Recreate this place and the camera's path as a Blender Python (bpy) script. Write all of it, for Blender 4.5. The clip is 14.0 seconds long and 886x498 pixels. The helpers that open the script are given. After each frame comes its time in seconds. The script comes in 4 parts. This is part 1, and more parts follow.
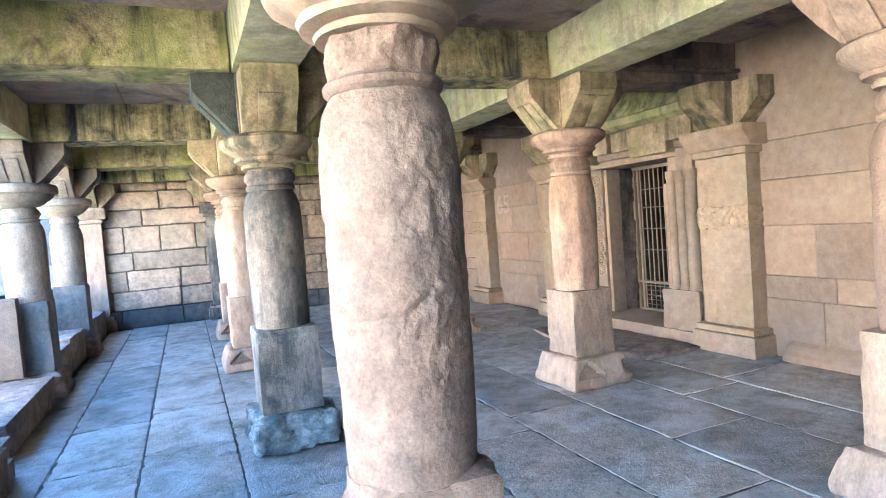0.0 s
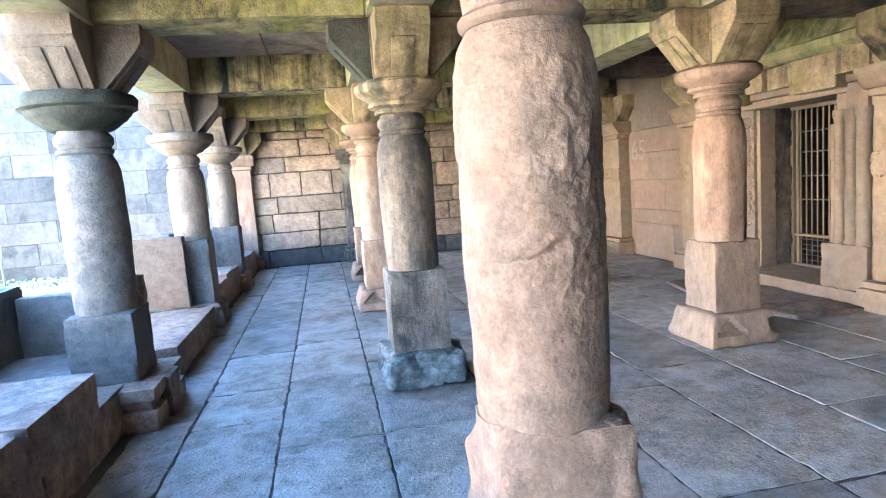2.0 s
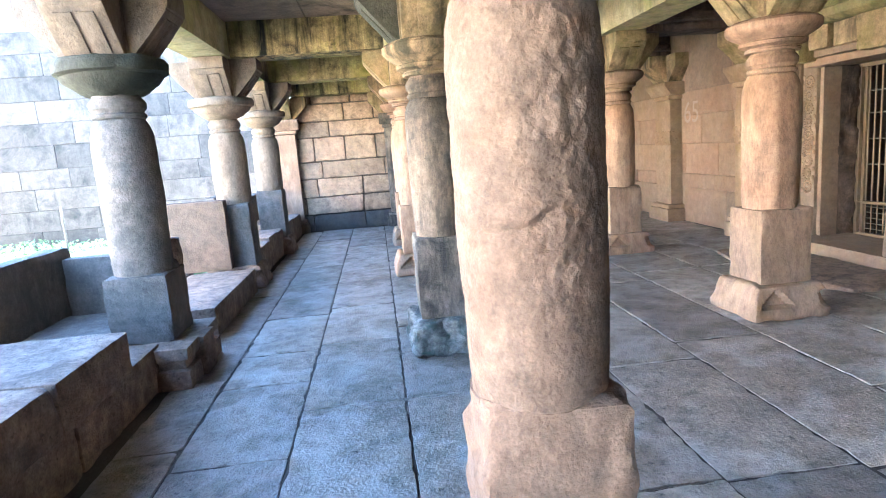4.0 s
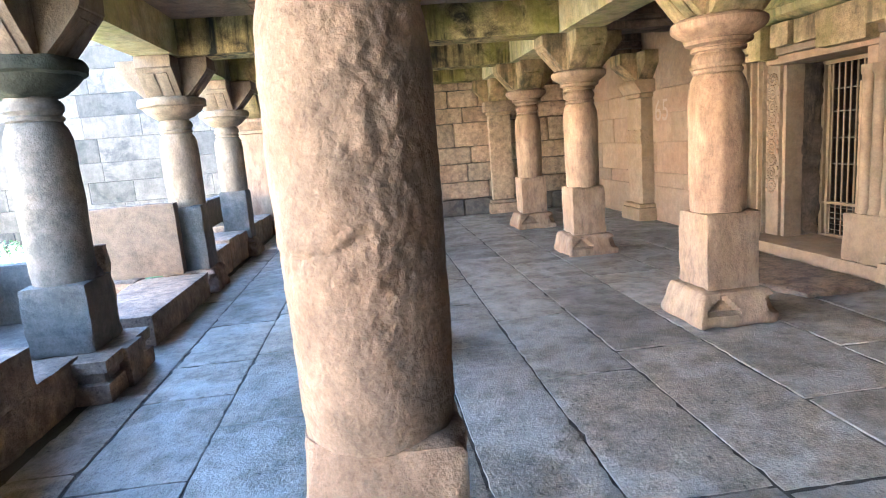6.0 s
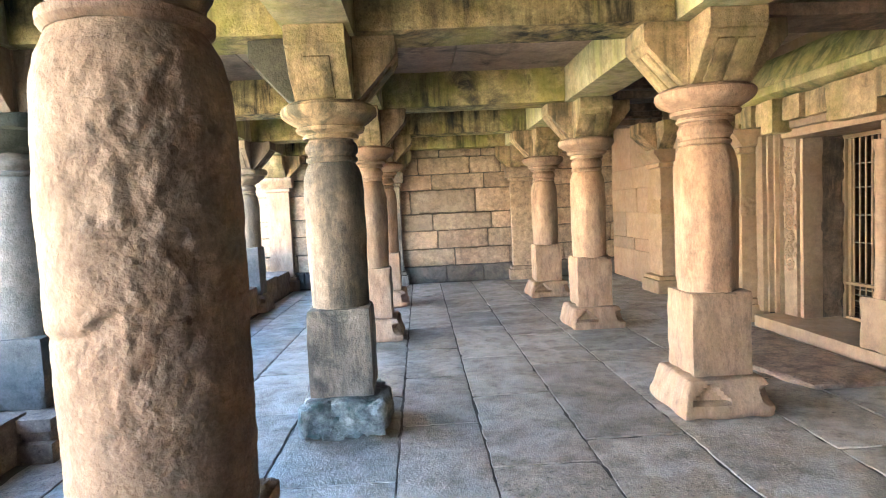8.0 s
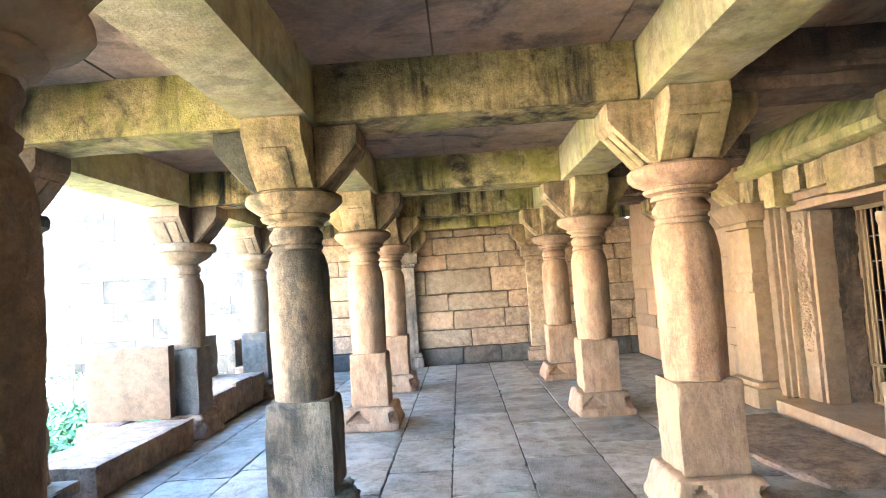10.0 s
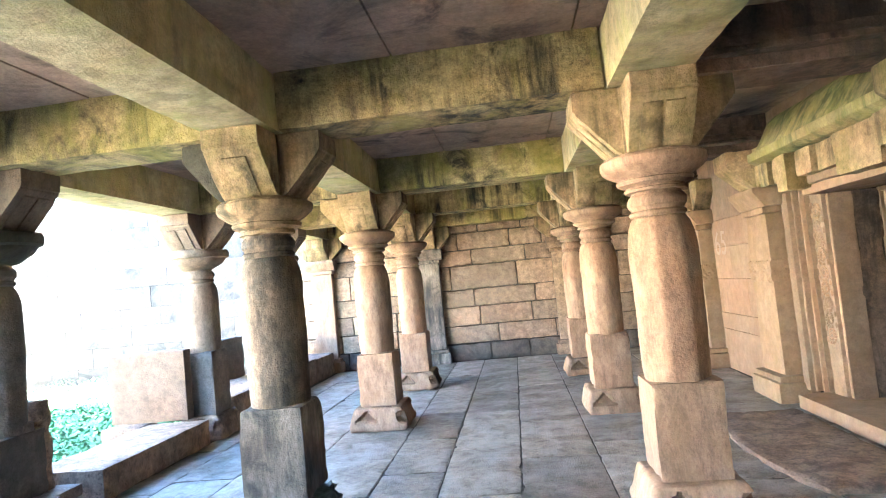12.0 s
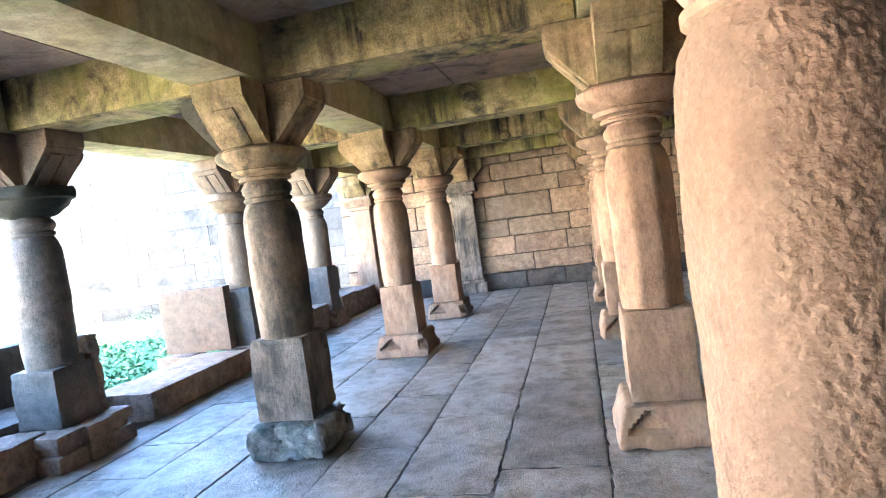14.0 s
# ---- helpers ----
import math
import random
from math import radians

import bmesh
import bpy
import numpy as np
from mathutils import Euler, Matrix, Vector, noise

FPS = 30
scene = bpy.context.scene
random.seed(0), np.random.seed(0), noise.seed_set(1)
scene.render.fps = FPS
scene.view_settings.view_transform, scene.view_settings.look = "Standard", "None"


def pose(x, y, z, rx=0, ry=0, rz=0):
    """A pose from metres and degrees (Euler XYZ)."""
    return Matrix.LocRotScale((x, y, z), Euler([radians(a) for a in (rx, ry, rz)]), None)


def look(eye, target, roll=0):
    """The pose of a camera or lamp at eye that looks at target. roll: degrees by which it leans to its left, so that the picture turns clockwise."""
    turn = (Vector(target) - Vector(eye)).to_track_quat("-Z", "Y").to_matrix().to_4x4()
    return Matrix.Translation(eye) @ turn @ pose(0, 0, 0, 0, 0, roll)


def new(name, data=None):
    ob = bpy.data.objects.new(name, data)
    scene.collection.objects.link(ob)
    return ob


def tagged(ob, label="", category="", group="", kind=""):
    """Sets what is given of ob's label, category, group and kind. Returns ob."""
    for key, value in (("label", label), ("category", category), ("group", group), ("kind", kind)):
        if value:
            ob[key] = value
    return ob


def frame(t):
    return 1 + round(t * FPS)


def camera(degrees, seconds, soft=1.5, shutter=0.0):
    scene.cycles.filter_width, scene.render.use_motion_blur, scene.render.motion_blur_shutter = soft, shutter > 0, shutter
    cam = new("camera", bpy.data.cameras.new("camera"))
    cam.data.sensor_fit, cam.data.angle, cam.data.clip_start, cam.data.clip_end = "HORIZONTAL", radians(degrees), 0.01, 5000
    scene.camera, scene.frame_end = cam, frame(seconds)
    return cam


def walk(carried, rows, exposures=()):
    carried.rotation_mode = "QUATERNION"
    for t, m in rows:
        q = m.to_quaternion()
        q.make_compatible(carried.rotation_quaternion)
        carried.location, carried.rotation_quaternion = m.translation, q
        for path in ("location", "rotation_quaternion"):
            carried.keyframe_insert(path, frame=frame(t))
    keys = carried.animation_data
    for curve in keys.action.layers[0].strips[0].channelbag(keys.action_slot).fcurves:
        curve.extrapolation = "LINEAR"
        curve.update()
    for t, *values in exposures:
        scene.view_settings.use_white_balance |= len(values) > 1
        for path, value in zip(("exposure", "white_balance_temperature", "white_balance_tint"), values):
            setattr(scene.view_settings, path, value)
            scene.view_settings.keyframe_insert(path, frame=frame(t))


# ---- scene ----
cam = camera(72.8, 14.0, 1.0)
PATH = [
    (0, (0.341, 0.326, 1.458), (1.126, 2.164, 1.365), -4.4),
    (0.5, (0.335, 0.339, 1.453), (1.024, 2.212, 1.327), -4.5),
    (1, (0.324, 0.357, 1.448), (0.897, 2.266, 1.284), -4.5),
    (1.5, (0.326, 0.372, 1.442), (0.801, 2.305, 1.246), -4.3),
    (2, (0.33, 0.366, 1.438), (0.704, 2.317, 1.206), -4.3),
    (2.5, (0.339, 0.37, 1.437), (0.635, 2.331, 1.176), -4.1),
    (5, (0.687, 0.454, 1.421), (0.869, 2.413, 1.066), -4.6),
    (5.5, (0.796, 0.479, 1.436), (0.997, 2.438, 1.084), -4.6),
    (6, (0.928, 0.516, 1.436), (1.137, 2.474, 1.088), -4.6),
    (6.5, (1.06, 0.533, 1.43), (1.248, 2.497, 1.103), -4.2),
    (7, (1.211, 0.543, 1.442), (1.34, 2.518, 1.153), -3.6),
    (7.5, (1.324, 0.568, 1.439), (1.417, 2.553, 1.211), -3.2),
    (8, (1.472, 0.643, 1.433), (1.545, 2.637, 1.295), -2.8),
    (8.5, (1.599, 0.723, 1.443), (1.669, 2.722, 1.402), -3.0),
    (9, (1.711, 0.756, 1.451), (1.765, 2.755, 1.517), -3.4),
    (11.5, (2.364, 0.814, 1.483), (2.16, 2.798, 1.63), -4.9),
    (12, (2.493, 0.868, 1.487), (2.269, 2.852, 1.599), -5.6),
    (12.5, (2.612, 0.871, 1.47), (2.359, 2.853, 1.538), -6.3),
    (13, (2.768, 0.81, 1.471), (2.468, 2.788, 1.481), -7.3),
    (13.5, (2.897, 0.758, 1.48), (2.529, 2.723, 1.439), -7.6),
    (14, (3.015, 0.776, 1.479), (2.566, 2.723, 1.38), -7.6),
]
# stops, white balance and tint as the clip's camera settles
LIGHTING = [(0.0, 5.78, 4620, 2), (2.5, 5.64, 4980, 5), (5.0, 5.66, 5350, 6.5), (6.5, 5.74, 5600, 5.5), (8.0, 5.96, 5800, 3), (9.0, 6.25, 5850, 2.5), (11.5, 6.34, 5550, 3), (12.5, 6.08, 5450, 4), (14.0, 5.95, 5350, 6)]
walk(cam, [(t, look(eye, target, roll)) for t, eye, target, roll in PATH], LIGHTING)

# ---------------------------------------------------------------- sky and sun
SUN_ELEV, SUN_AZ = 42.0, 82.0        # azimuth clockwise from +y
world = bpy.data.worlds.new("sky")
scene.world = world
world.use_nodes = True
wn = world.node_tree.nodes
sky = wn.new("ShaderNodeTexSky")
sky.sky_type = "NISHITA"
sky.sun_disc = False
sky.sun_elevation, sky.sun_rotation = radians(SUN_ELEV), radians(SUN_AZ)
wn["Background"].inputs[1].default_value = 0.15
world.node_tree.links.new(sky.outputs[0], wn["Background"].inputs[0])
sun_data = bpy.data.lights.new("sun", "SUN")
sun_data.energy, sun_data.angle, sun_data.color = 5.0, radians(0.6), (1.0, 0.93, 0.82)
sun = new("sun", sun_data)
_d = Vector((math.sin(radians(SUN_AZ)) * math.cos(radians(SUN_ELEV)), math.cos(radians(SUN_AZ)) * math.cos(radians(SUN_ELEV)), math.sin(radians(SUN_ELEV))))
sun.matrix_world = look(_d * 40, (0, 0, 0))


# ---------------------------------------------------------------- materials
def stone(name, base, alt, stain, stain_amount=0.35, scale=1.0, bump=0.35, rough=0.85, streak=0.0, streak_col=(0.03, 0.03, 0.025), pit=0.4, island=0.12, damp=0.0, mottle=0.45, tide=0.0, grain=1.0, pit_depth=0.006, spots=0.0, moss=0.0, moss_col=(0.22, 0.205, 0.035), depth=0.71, patch=0.0):
    """Weathered stone: two mottled tones, stains of its own shape, run-off streaks, fine grain and pits."""
    base, alt, stain, streak_col, moss_col = (tuple(v * depth for v in c) for c in (base, alt, stain, streak_col, moss_col))
    m = bpy.data.materials.new(name)
    m.use_nodes = True
    nt = m.node_tree
    n, l = nt.nodes, nt.links
    bsdf = n["Principled BSDF"]
    geo = n.new("ShaderNodeNewGeometry")
    info = n.new("ShaderNodeObjectInfo")
    shift = n.new("ShaderNodeVectorMath"); shift.operation = "MULTIPLY_ADD"
    comb = n.new("ShaderNodeCombineXYZ")
    for k in range(3):
        l.new(info.outputs["Random"], comb.inputs[k])
    shift.inputs[1].default_value = (3.1, 5.7, 2.3)
    l.new(comb.outputs[0], shift.inputs[0]); l.new(geo.outputs["Position"], shift.inputs[2])

    def noise_tex(sc, detail=6.0, ro=0.6, vec=None, dist=0.0):
        t = n.new("ShaderNodeTexNoise")
        t.inputs["Scale"].default_value, t.inputs["Detail"].default_value = sc, detail
        t.inputs["Roughness"].default_value, t.inputs["Distortion"].default_value = ro, dist
        l.new(vec if vec else shift.outputs[0], t.inputs["Vector"])
        return t

    def ramp(src, lo, hi, c0=(0, 0, 0, 1), c1=(1, 1, 1, 1)):
        r = n.new("ShaderNodeValToRGB")
        r.color_ramp.elements[0].position, r.color_ramp.elements[1].position = lo, hi
        r.color_ramp.elements[0].color, r.color_ramp.elements[1].color = c0, c1
        l.new(src, r.inputs[0])
        return r

    def mix(a, b, fac, mode="MIX"):
        x = n.new("ShaderNodeMix"); x.data_type = "RGBA"; x.blend_type = mode
        for sock, v in ((x.inputs[6], a), (x.inputs[7], b), (x.inputs[0], fac)):
            if isinstance(v, (int, float)):
                sock.default_value = v
            elif isinstance(v, tuple):
                sock.default_value = (*v, 1)
            else:
                l.new(v, sock)
        return x.outputs[2]

    broad = ramp(noise_tex(1.7 * scale, 5, 0.62, dist=0.4).outputs[0], 0.36, 0.64)
    col = mix(base, alt, broad.outputs[0])
    gm = n.new("ShaderNodeMapping"); gm.inputs["Scale"].default_value = (1, 1, grain)
    l.new(shift.outputs[0], gm.inputs["Vector"])
    lo, hi = 1 - 0.62 * mottle, 1 + 0.32 * mottle
    mid = ramp(noise_tex(10 * scale, 10, 0.8, gm.outputs[0]).outputs[0], 0.35, 0.64, (lo, lo, lo, 1), (hi, hi, hi, 1))
    col = mix(col, mid.outputs[0], 1.0, "MULTIPLY")
    lo2, hi2 = 1 - 0.24 * mottle, 1 + 0.14 * mottle
    fine = ramp(noise_tex(75 * scale, 4, 0.75, gm.outputs[0]).outputs[0], 0.34, 0.68, (lo2, lo2, lo2, 1), (hi2, hi2, hi2, 1))
    col = mix(col, fine.outputs[0], 1.0, "MULTIPLY")
    if spots > 0:
        sp = ramp(noise_tex(34 * scale, 4, 0.6).outputs[0], 0.58, 0.70, (1, 1, 1, 1), (1 - min(0.8, spots * 1.4),) * 3 + (1,))
        col = mix(col, sp.outputs[0], 1.0, "MULTIPLY")
    st = ramp(noise_tex(2.9 * scale, 7, 0.68, dist=0.8).outputs[0], 0.52, 0.68)
    st_fac = n.new("ShaderNodeMath"); st_fac.operation = "MULTIPLY"; st_fac.inputs[1].default_value = stain_amount
    l.new(st.outputs[0], st_fac.inputs[0])
    col = mix(col, stain, st_fac.outputs[0])
    if moss > 0:
        mm = n.new("ShaderNodeMapping"); mm.inputs["Scale"].default_value = (1.9, 1.9, 1.0)
        l.new(shift.outputs[0], mm.inputs["Vector"])
        ms = ramp(noise_tex(1.2, 8, 0.66, mm.outputs[0], 0.3).outputs[0], 0.47, 0.60)
        mf = n.new("ShaderNodeMath"); mf.operation = "MULTIPLY"; mf.inputs[1].default_value = moss
        l.new(ms.outputs[0], mf.inputs[0])
        col = mix(col, moss_col, mf.outputs[0])
    if streak > 0:
        mp = n.new("ShaderNodeMapping"); mp.inputs["Scale"].default_value = (7, 7, 0.55)
        l.new(shift.outputs[0], mp.inputs["Vector"])
        sk = ramp(noise_tex(1.0, 6, 0.65, mp.outputs[0], 0.3).outputs[0], 0.42, 0.62)
        big = ramp(noise_tex(1.3, 4, 0.55).outputs[0], 0.42, 0.58)
        f = n.new("ShaderNodeMath"); f.operation = "MULTIPLY"
        l.new(sk.outputs[0], f.inputs[0]); l.new(big.outputs[0], f.inputs[1])
        f2 = n.new("ShaderNodeMath"); f2.operation = "MULTIPLY"; f2.inputs[1].default_value = streak
        l.new(f.outputs[0], f2.inputs[0])
        col = mix(col, streak_col, f2.outputs[0])
    if tide > 0:        # pale salt rims left by drying water, darker inside
        w = noise_tex(1.1, 9, 0.62, geo.outputs["Position"], 0.15).outputs[0]
        rim = n.new("ShaderNodeValToRGB")
        el = rim.color_ramp.elements
        el[0].position, el[0].color, el[1].position, el[1].color = 0.47, (0, 0, 0, 1), 0.60, (0, 0, 0, 1)
        e = el.new(0.515); e.color = (1, 1, 1, 1)
        l.new(w, rim.inputs[0])
        br = n.new("ShaderNodeMath"); br.operation = "MULTIPLY"; br.inputs[1].default_value = tide
        l.new(rim.outputs[0], br.inputs[0])
        inside = ramp(w, 0.53, 0.60, (1, 1, 1, 1), (0.90, 0.89, 0.88, 1))
        col = mix(col, inside.outputs[0], 1.0, "MULTIPLY")
        col = mix(col, (0.36, 0.34, 0.32), br.outputs[0])
        crust = ramp(noise_tex(2.3, 10, 0.66, geo.outputs["Position"], 0.5).outputs[0], 0.575, 0.615)
        cf = n.new("ShaderNodeMath"); cf.operation = "MULTIPLY"; cf.inputs[1].default_value = tide * 0.7
        l.new(crust.outputs[0], cf.inputs[0])
        col = mix(col, (0.31, 0.29, 0.27), cf.outputs[0])
        wet = ramp(noise_tex(1.9, 8, 0.62, shift.outputs[0], 0.6).outputs[0], 0.60, 0.67, (1, 1, 1, 1), (0.74, 0.74, 0.73, 1))
        col = mix(col, wet.outputs[0], 1.0, "MULTIPLY")
    if island > 0:
        vr = ramp(info.outputs["Random"], 0.0, 1.0, (1 - island,) * 3 + (1,), (1 + island, 1 + island * 0.85, 1 + island * 0.7, 1))
        col = mix(col, vr.outputs[0], 1.0, "MULTIPLY")
    if patch > 0:        # every stone has its own hue, from soot grey to rose
        hue = n.new("ShaderNodeTexWhiteNoise"); hue.noise_dimensions = "1D"
        l.new(info.outputs["Random"], hue.inputs["W"])
        pr = ramp(hue.outputs["Value"], 0.0, 1.0, (0.52, 0.55, 0.56, 1), (1.12, 0.98, 0.90, 1))
        e = pr.color_ramp.elements.new(0.45); e.color = (1.02, 0.98, 0.88, 1)
        col = mix(col, mix(col, pr.outputs[0], 1.0, "MULTIPLY"), patch)
    l.new(col, bsdf.inputs["Base Color"])
    rr = ramp(noise_tex(3.5 * scale, 5, 0.6).outputs[0], 0.3, 0.7, (rough - 0.12 - damp,) * 3 + (1,), (min(1, rough + 0.08),) * 3 + (1,))
    l.new(rr.outputs[0], bsdf.inputs["Roughness"])
    bsdf.inputs["Specular IOR Level"].default_value = 0.35
    # relief: lumps, grain and pits
    b1 = n.new("ShaderNodeBump"); b1.inputs["Strength"].default_value, b1.inputs["Distance"].default_value = bump, 0.012
    l.new(noise_tex(16 * scale, 8, 0.7).outputs[0], b1.inputs["Height"])
    dimple = noise_tex(64 * scale, 2.5, 0.55)
    b2 = n.new("ShaderNodeBump"); b2.inputs["Strength"].default_value, b2.inputs["Distance"].default_value = pit, pit_depth
    l.new(dimple.outputs[0], b2.inputs["Height"]); l.new(b1.outputs[0], b2.inputs["Normal"])
    b3 = n.new("ShaderNodeBump"); b3.inputs["Strength"].default_value, b3.inputs["Distance"].default_value = 0.25, 0.003
    l.new(noise_tex(160 * scale, 3, 0.7).outputs[0], b3.inputs["Height"]); l.new(b2.outputs[0], b3.inputs["Normal"])
    l.new(b3.outputs[0], bsdf.inputs["Normal"])
    return m


PINK = stone("sandstone_pink", (0.336, 0.197, 0.121), (0.372, 0.248, 0.167), (0.264, 0.156, 0.077), 0.45, streak=0.55, streak_col=(0.26, 0.16, 0.09), grain=0.35, bump=0.5, mottle=0.8, spots=0.15)
PALE = stone("sandstone_pale", (0.364, 0.248, 0.171), (0.341, 0.212, 0.133), (0.282, 0.192, 0.092), 0.4, streak=0.45, streak_col=(0.28, 0.19, 0.10), grain=0.4, bump=0.45, mottle=0.75, spots=0.12)
ROUGH = stone("sandstone_hewn", (0.198, 0.117, 0.072), (0.228, 0.149, 0.098), (0.155, 0.088, 0.049), 0.3, bump=0.6, pit=0.5, mottle=0.7, pit_depth=0.008)
PICKED = stone("sandstone_picked", (0.205, 0.124, 0.080), (0.222, 0.143, 0.095), (0.175, 0.104, 0.065), 0.25, bump=0.45, pit=0.6, scale=1.0, mottle=0.4, pit_depth=0.010)
DARK = stone("sandstone_soot", (0.094, 0.070, 0.047), (0.257, 0.183, 0.121), (0.023, 0.022, 0.016), 0.85, streak=0.95, streak_col=(0.018, 0.02, 0.017), bump=0.9, grain=0.3, mottle=0.9, spots=0.25, scale=1.3)
GREY = stone("sandstone_grey", (0.125, 0.110, 0.096), (0.172, 0.142, 0.116), (0.070, 0.067, 0.060), 0.65, streak=0.6, streak_col=(0.06, 0.055, 0.05), bump=0.7, mottle=0.8, spots=0.15)
BEAM = stone("beam_mossy", (0.640, 0.510, 0.235), (0.480, 0.345, 0.150), (0.013, 0.013, 0.008), 0.95, streak=1.0, streak_col=(0.010, 0.011, 0.007), bump=0.9, mottle=0.9, spots=0.25, moss=0.6, moss_col=(0.36, 0.335, 0.06), pit=0.5, pit_depth=0.008)
BEAMPALE = stone("beam_pale", (0.610, 0.520, 0.325), (0.530, 0.415, 0.225), (0.163, 0.150, 0.047), 0.65, streak=0.5, streak_col=(0.10, 0.09, 0.04), bump=0.7, mottle=0.6, spots=0.15, moss=0.5, moss_col=(0.42, 0.41, 0.12))
BEAMDK = stone("beam_black", (0.15, 0.100, 0.070), (0.25, 0.165, 0.115), (0.03, 0.03, 0.025), 0.8, streak=0.8, streak_col=(0.015, 0.014, 0.012), bump=0.6, mottle=0.8)
BRACK = stone("bracket_mossy", (0.480, 0.345, 0.190), (0.410, 0.270, 0.145), (0.124, 0.116, 0.032), 0.5, streak=0.9, streak_col=(0.05, 0.045, 0.02), bump=0.9, mottle=0.85, spots=0.1, moss=0.35)
LIME = stone("mossy_course", (0.406, 0.351, 0.148), (0.351, 0.273, 0.133), (0.094, 0.117, 0.027), 0.7, bump=0.6, mottle=0.6, scale=0.8, moss=0.6, streak=0.8, streak_col=(0.03, 0.05, 0.015))
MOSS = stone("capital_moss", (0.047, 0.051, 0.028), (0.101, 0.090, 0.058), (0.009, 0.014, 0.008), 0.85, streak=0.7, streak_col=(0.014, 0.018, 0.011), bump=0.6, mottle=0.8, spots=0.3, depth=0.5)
CEIL = stone("ceiling_slab", (0.300, 0.205, 0.148), (0.440, 0.320, 0.245), (0.028, 0.025, 0.022), 0.95, scale=0.5, bump=0.3, mottle=0.6)
FLOOR = stone("floor_flagstone", (0.262, 0.228, 0.186), (0.325, 0.280, 0.228), (0.113, 0.099, 0.081), 0.35, bump=1.0, rough=0.58, pit=0.5, pit_depth=0.010, island=0.26, damp=0.14, tide=0.38, mottle=0.95, spots=0.55, scale=1.0)
WALL = stone("wall_block", (0.445, 0.325, 0.225), (0.375, 0.262, 0.178), (0.215, 0.155, 0.095), 0.6, streak=0.35, streak_col=(0.08, 0.06, 0.04), island=0.2, mottle=0.95, spots=0.2, patch=0.45)
# soot for the end wall's foot; also darkens unseen walls to cut bounce
WALLDK = stone("wall_block_soot_low_bounce", (0.073, 0.070, 0.064), (0.123, 0.098, 0.078), (0.020, 0.020, 0.022), 0.7, island=0.3, mottle=0.7)
INNER = stone("wall_dressed", (0.300, 0.194, 0.128), (0.327, 0.233, 0.166), (0.246, 0.163, 0.077), 0.45, bump=0.22, pit=0.12, island=0.08, streak=0.25, streak_col=(0.30, 0.22, 0.12), mottle=0.42, patch=0.55)
OCHRE = stone("wall_ochre", (0.330, 0.212, 0.125), (0.350, 0.245, 0.160), (0.270, 0.185, 0.075), 0.6, bump=0.25, pit=0.2, island=0.08, streak=0.4, streak_col=(0.24, 0.16, 0.07), mottle=0.5)
KERB = stone("kerb_stone", (0.215, 0.150, 0.106), (0.335, 0.232, 0.166), (0.062, 0.046, 0.035), 0.7, bump=0.8, mottle=1.0, spots=0.4)
TEAL = stone("plinth_teal", (0.400, 0.395, 0.360), (0.050, 0.055, 0.048), (0.025, 0.080, 0.070), 0.85, bump=1.0, mottle=0.95, scale=2.6, streak=0.4)
EXT = stone("courtyard_wall", (0.125, 0.111, 0.100), (0.164, 0.147, 0.133), (0.023, 0.025, 0.030), 0.95, scale=0.55, island=0.4, mottle=0.7, streak=0.5, depth=0.36)
WEATHER = stone("sandstone_weathered", (0.232, 0.165, 0.110), (0.258, 0.190, 0.132), (0.150, 0.115, 0.080), 0.5, streak=0.5, streak_col=(0.13, 0.105, 0.08), bump=0.6, mottle=0.7, spots=0.25, grain=0.5)
SLAB = stone("slab_peach", (0.150, 0.098, 0.063), (0.172, 0.118, 0.078), (0.110, 0.072, 0.046), 0.4, bump=0.4, mottle=0.6)
# pale stone of the added west reflector wall, bright to fill the hall
BOUNCE = stone("bounce_stone", (0.80, 0.68, 0.53), (0.76, 0.64, 0.49), (0.62, 0.50, 0.37), 0.3, scale=0.5, depth=1.0)
# near-black fill for joints; also stands in for shade inside the cell
FILL_SHADE = stone("joint_fill_cell_shade", (0.055, 0.047, 0.039), (0.078, 0.066, 0.055), (0.023, 0.022, 0.020), 0.5)
JOINT = stone("joint_dust", (0.035, 0.03, 0.026), (0.06, 0.052, 0.045), (0.30, 0.27, 0.245), 0.9, scale=0.8, bump=1.0)
BLOCK = stone("block_patchy", (0.302, 0.247, 0.195), (0.140, 0.108, 0.081), (0.022, 0.023, 0.019), 0.85, streak=0.95, streak_col=(0.02, 0.022, 0.02), bump=0.9, grain=0.25, mottle=0.9, spots=0.2, scale=1.6)
EARTH = stone("earth", (0.351, 0.296, 0.218), (0.296, 0.257, 0.172), (0.195, 0.187, 0.101), 0.5, scale=0.7, depth=0.9)


def plain(name, col, rough=0.5, metal=0.0):
    m = bpy.data.materials.new(name)
    m.use_nodes = True
    nt = m.node_tree
    b = nt.nodes["Principled BSDF"]
    b.inputs["Roughness"].default_value, b.inputs["Metallic"].default_value = rough, metal
    t = nt.nodes.new("ShaderNodeTexNoise"); t.inputs["Scale"].default_value = 22
    r = nt.nodes.new("ShaderNodeValToRGB")
    r.color_ramp.elements[0].color = (*[c * 0.65 for c in col], 1)
    r.color_ramp.elements[1].color = (*[min(1, c * 1.25) for c in col], 1)
    nt.links.new(t.outputs[0], r.inputs[0]); nt.links.new(r.outputs[0], b.inputs["Base Color"])
    return m


GATE = plain("gate_paint", (0.15, 0.093, 0.05), 0.5)
IRON = plain("iron_dark", (0.10, 0.085, 0.06), 0.6, 0.3)
LEAF = plain("leaf", (0.075, 0.175, 0.06), 0.6)


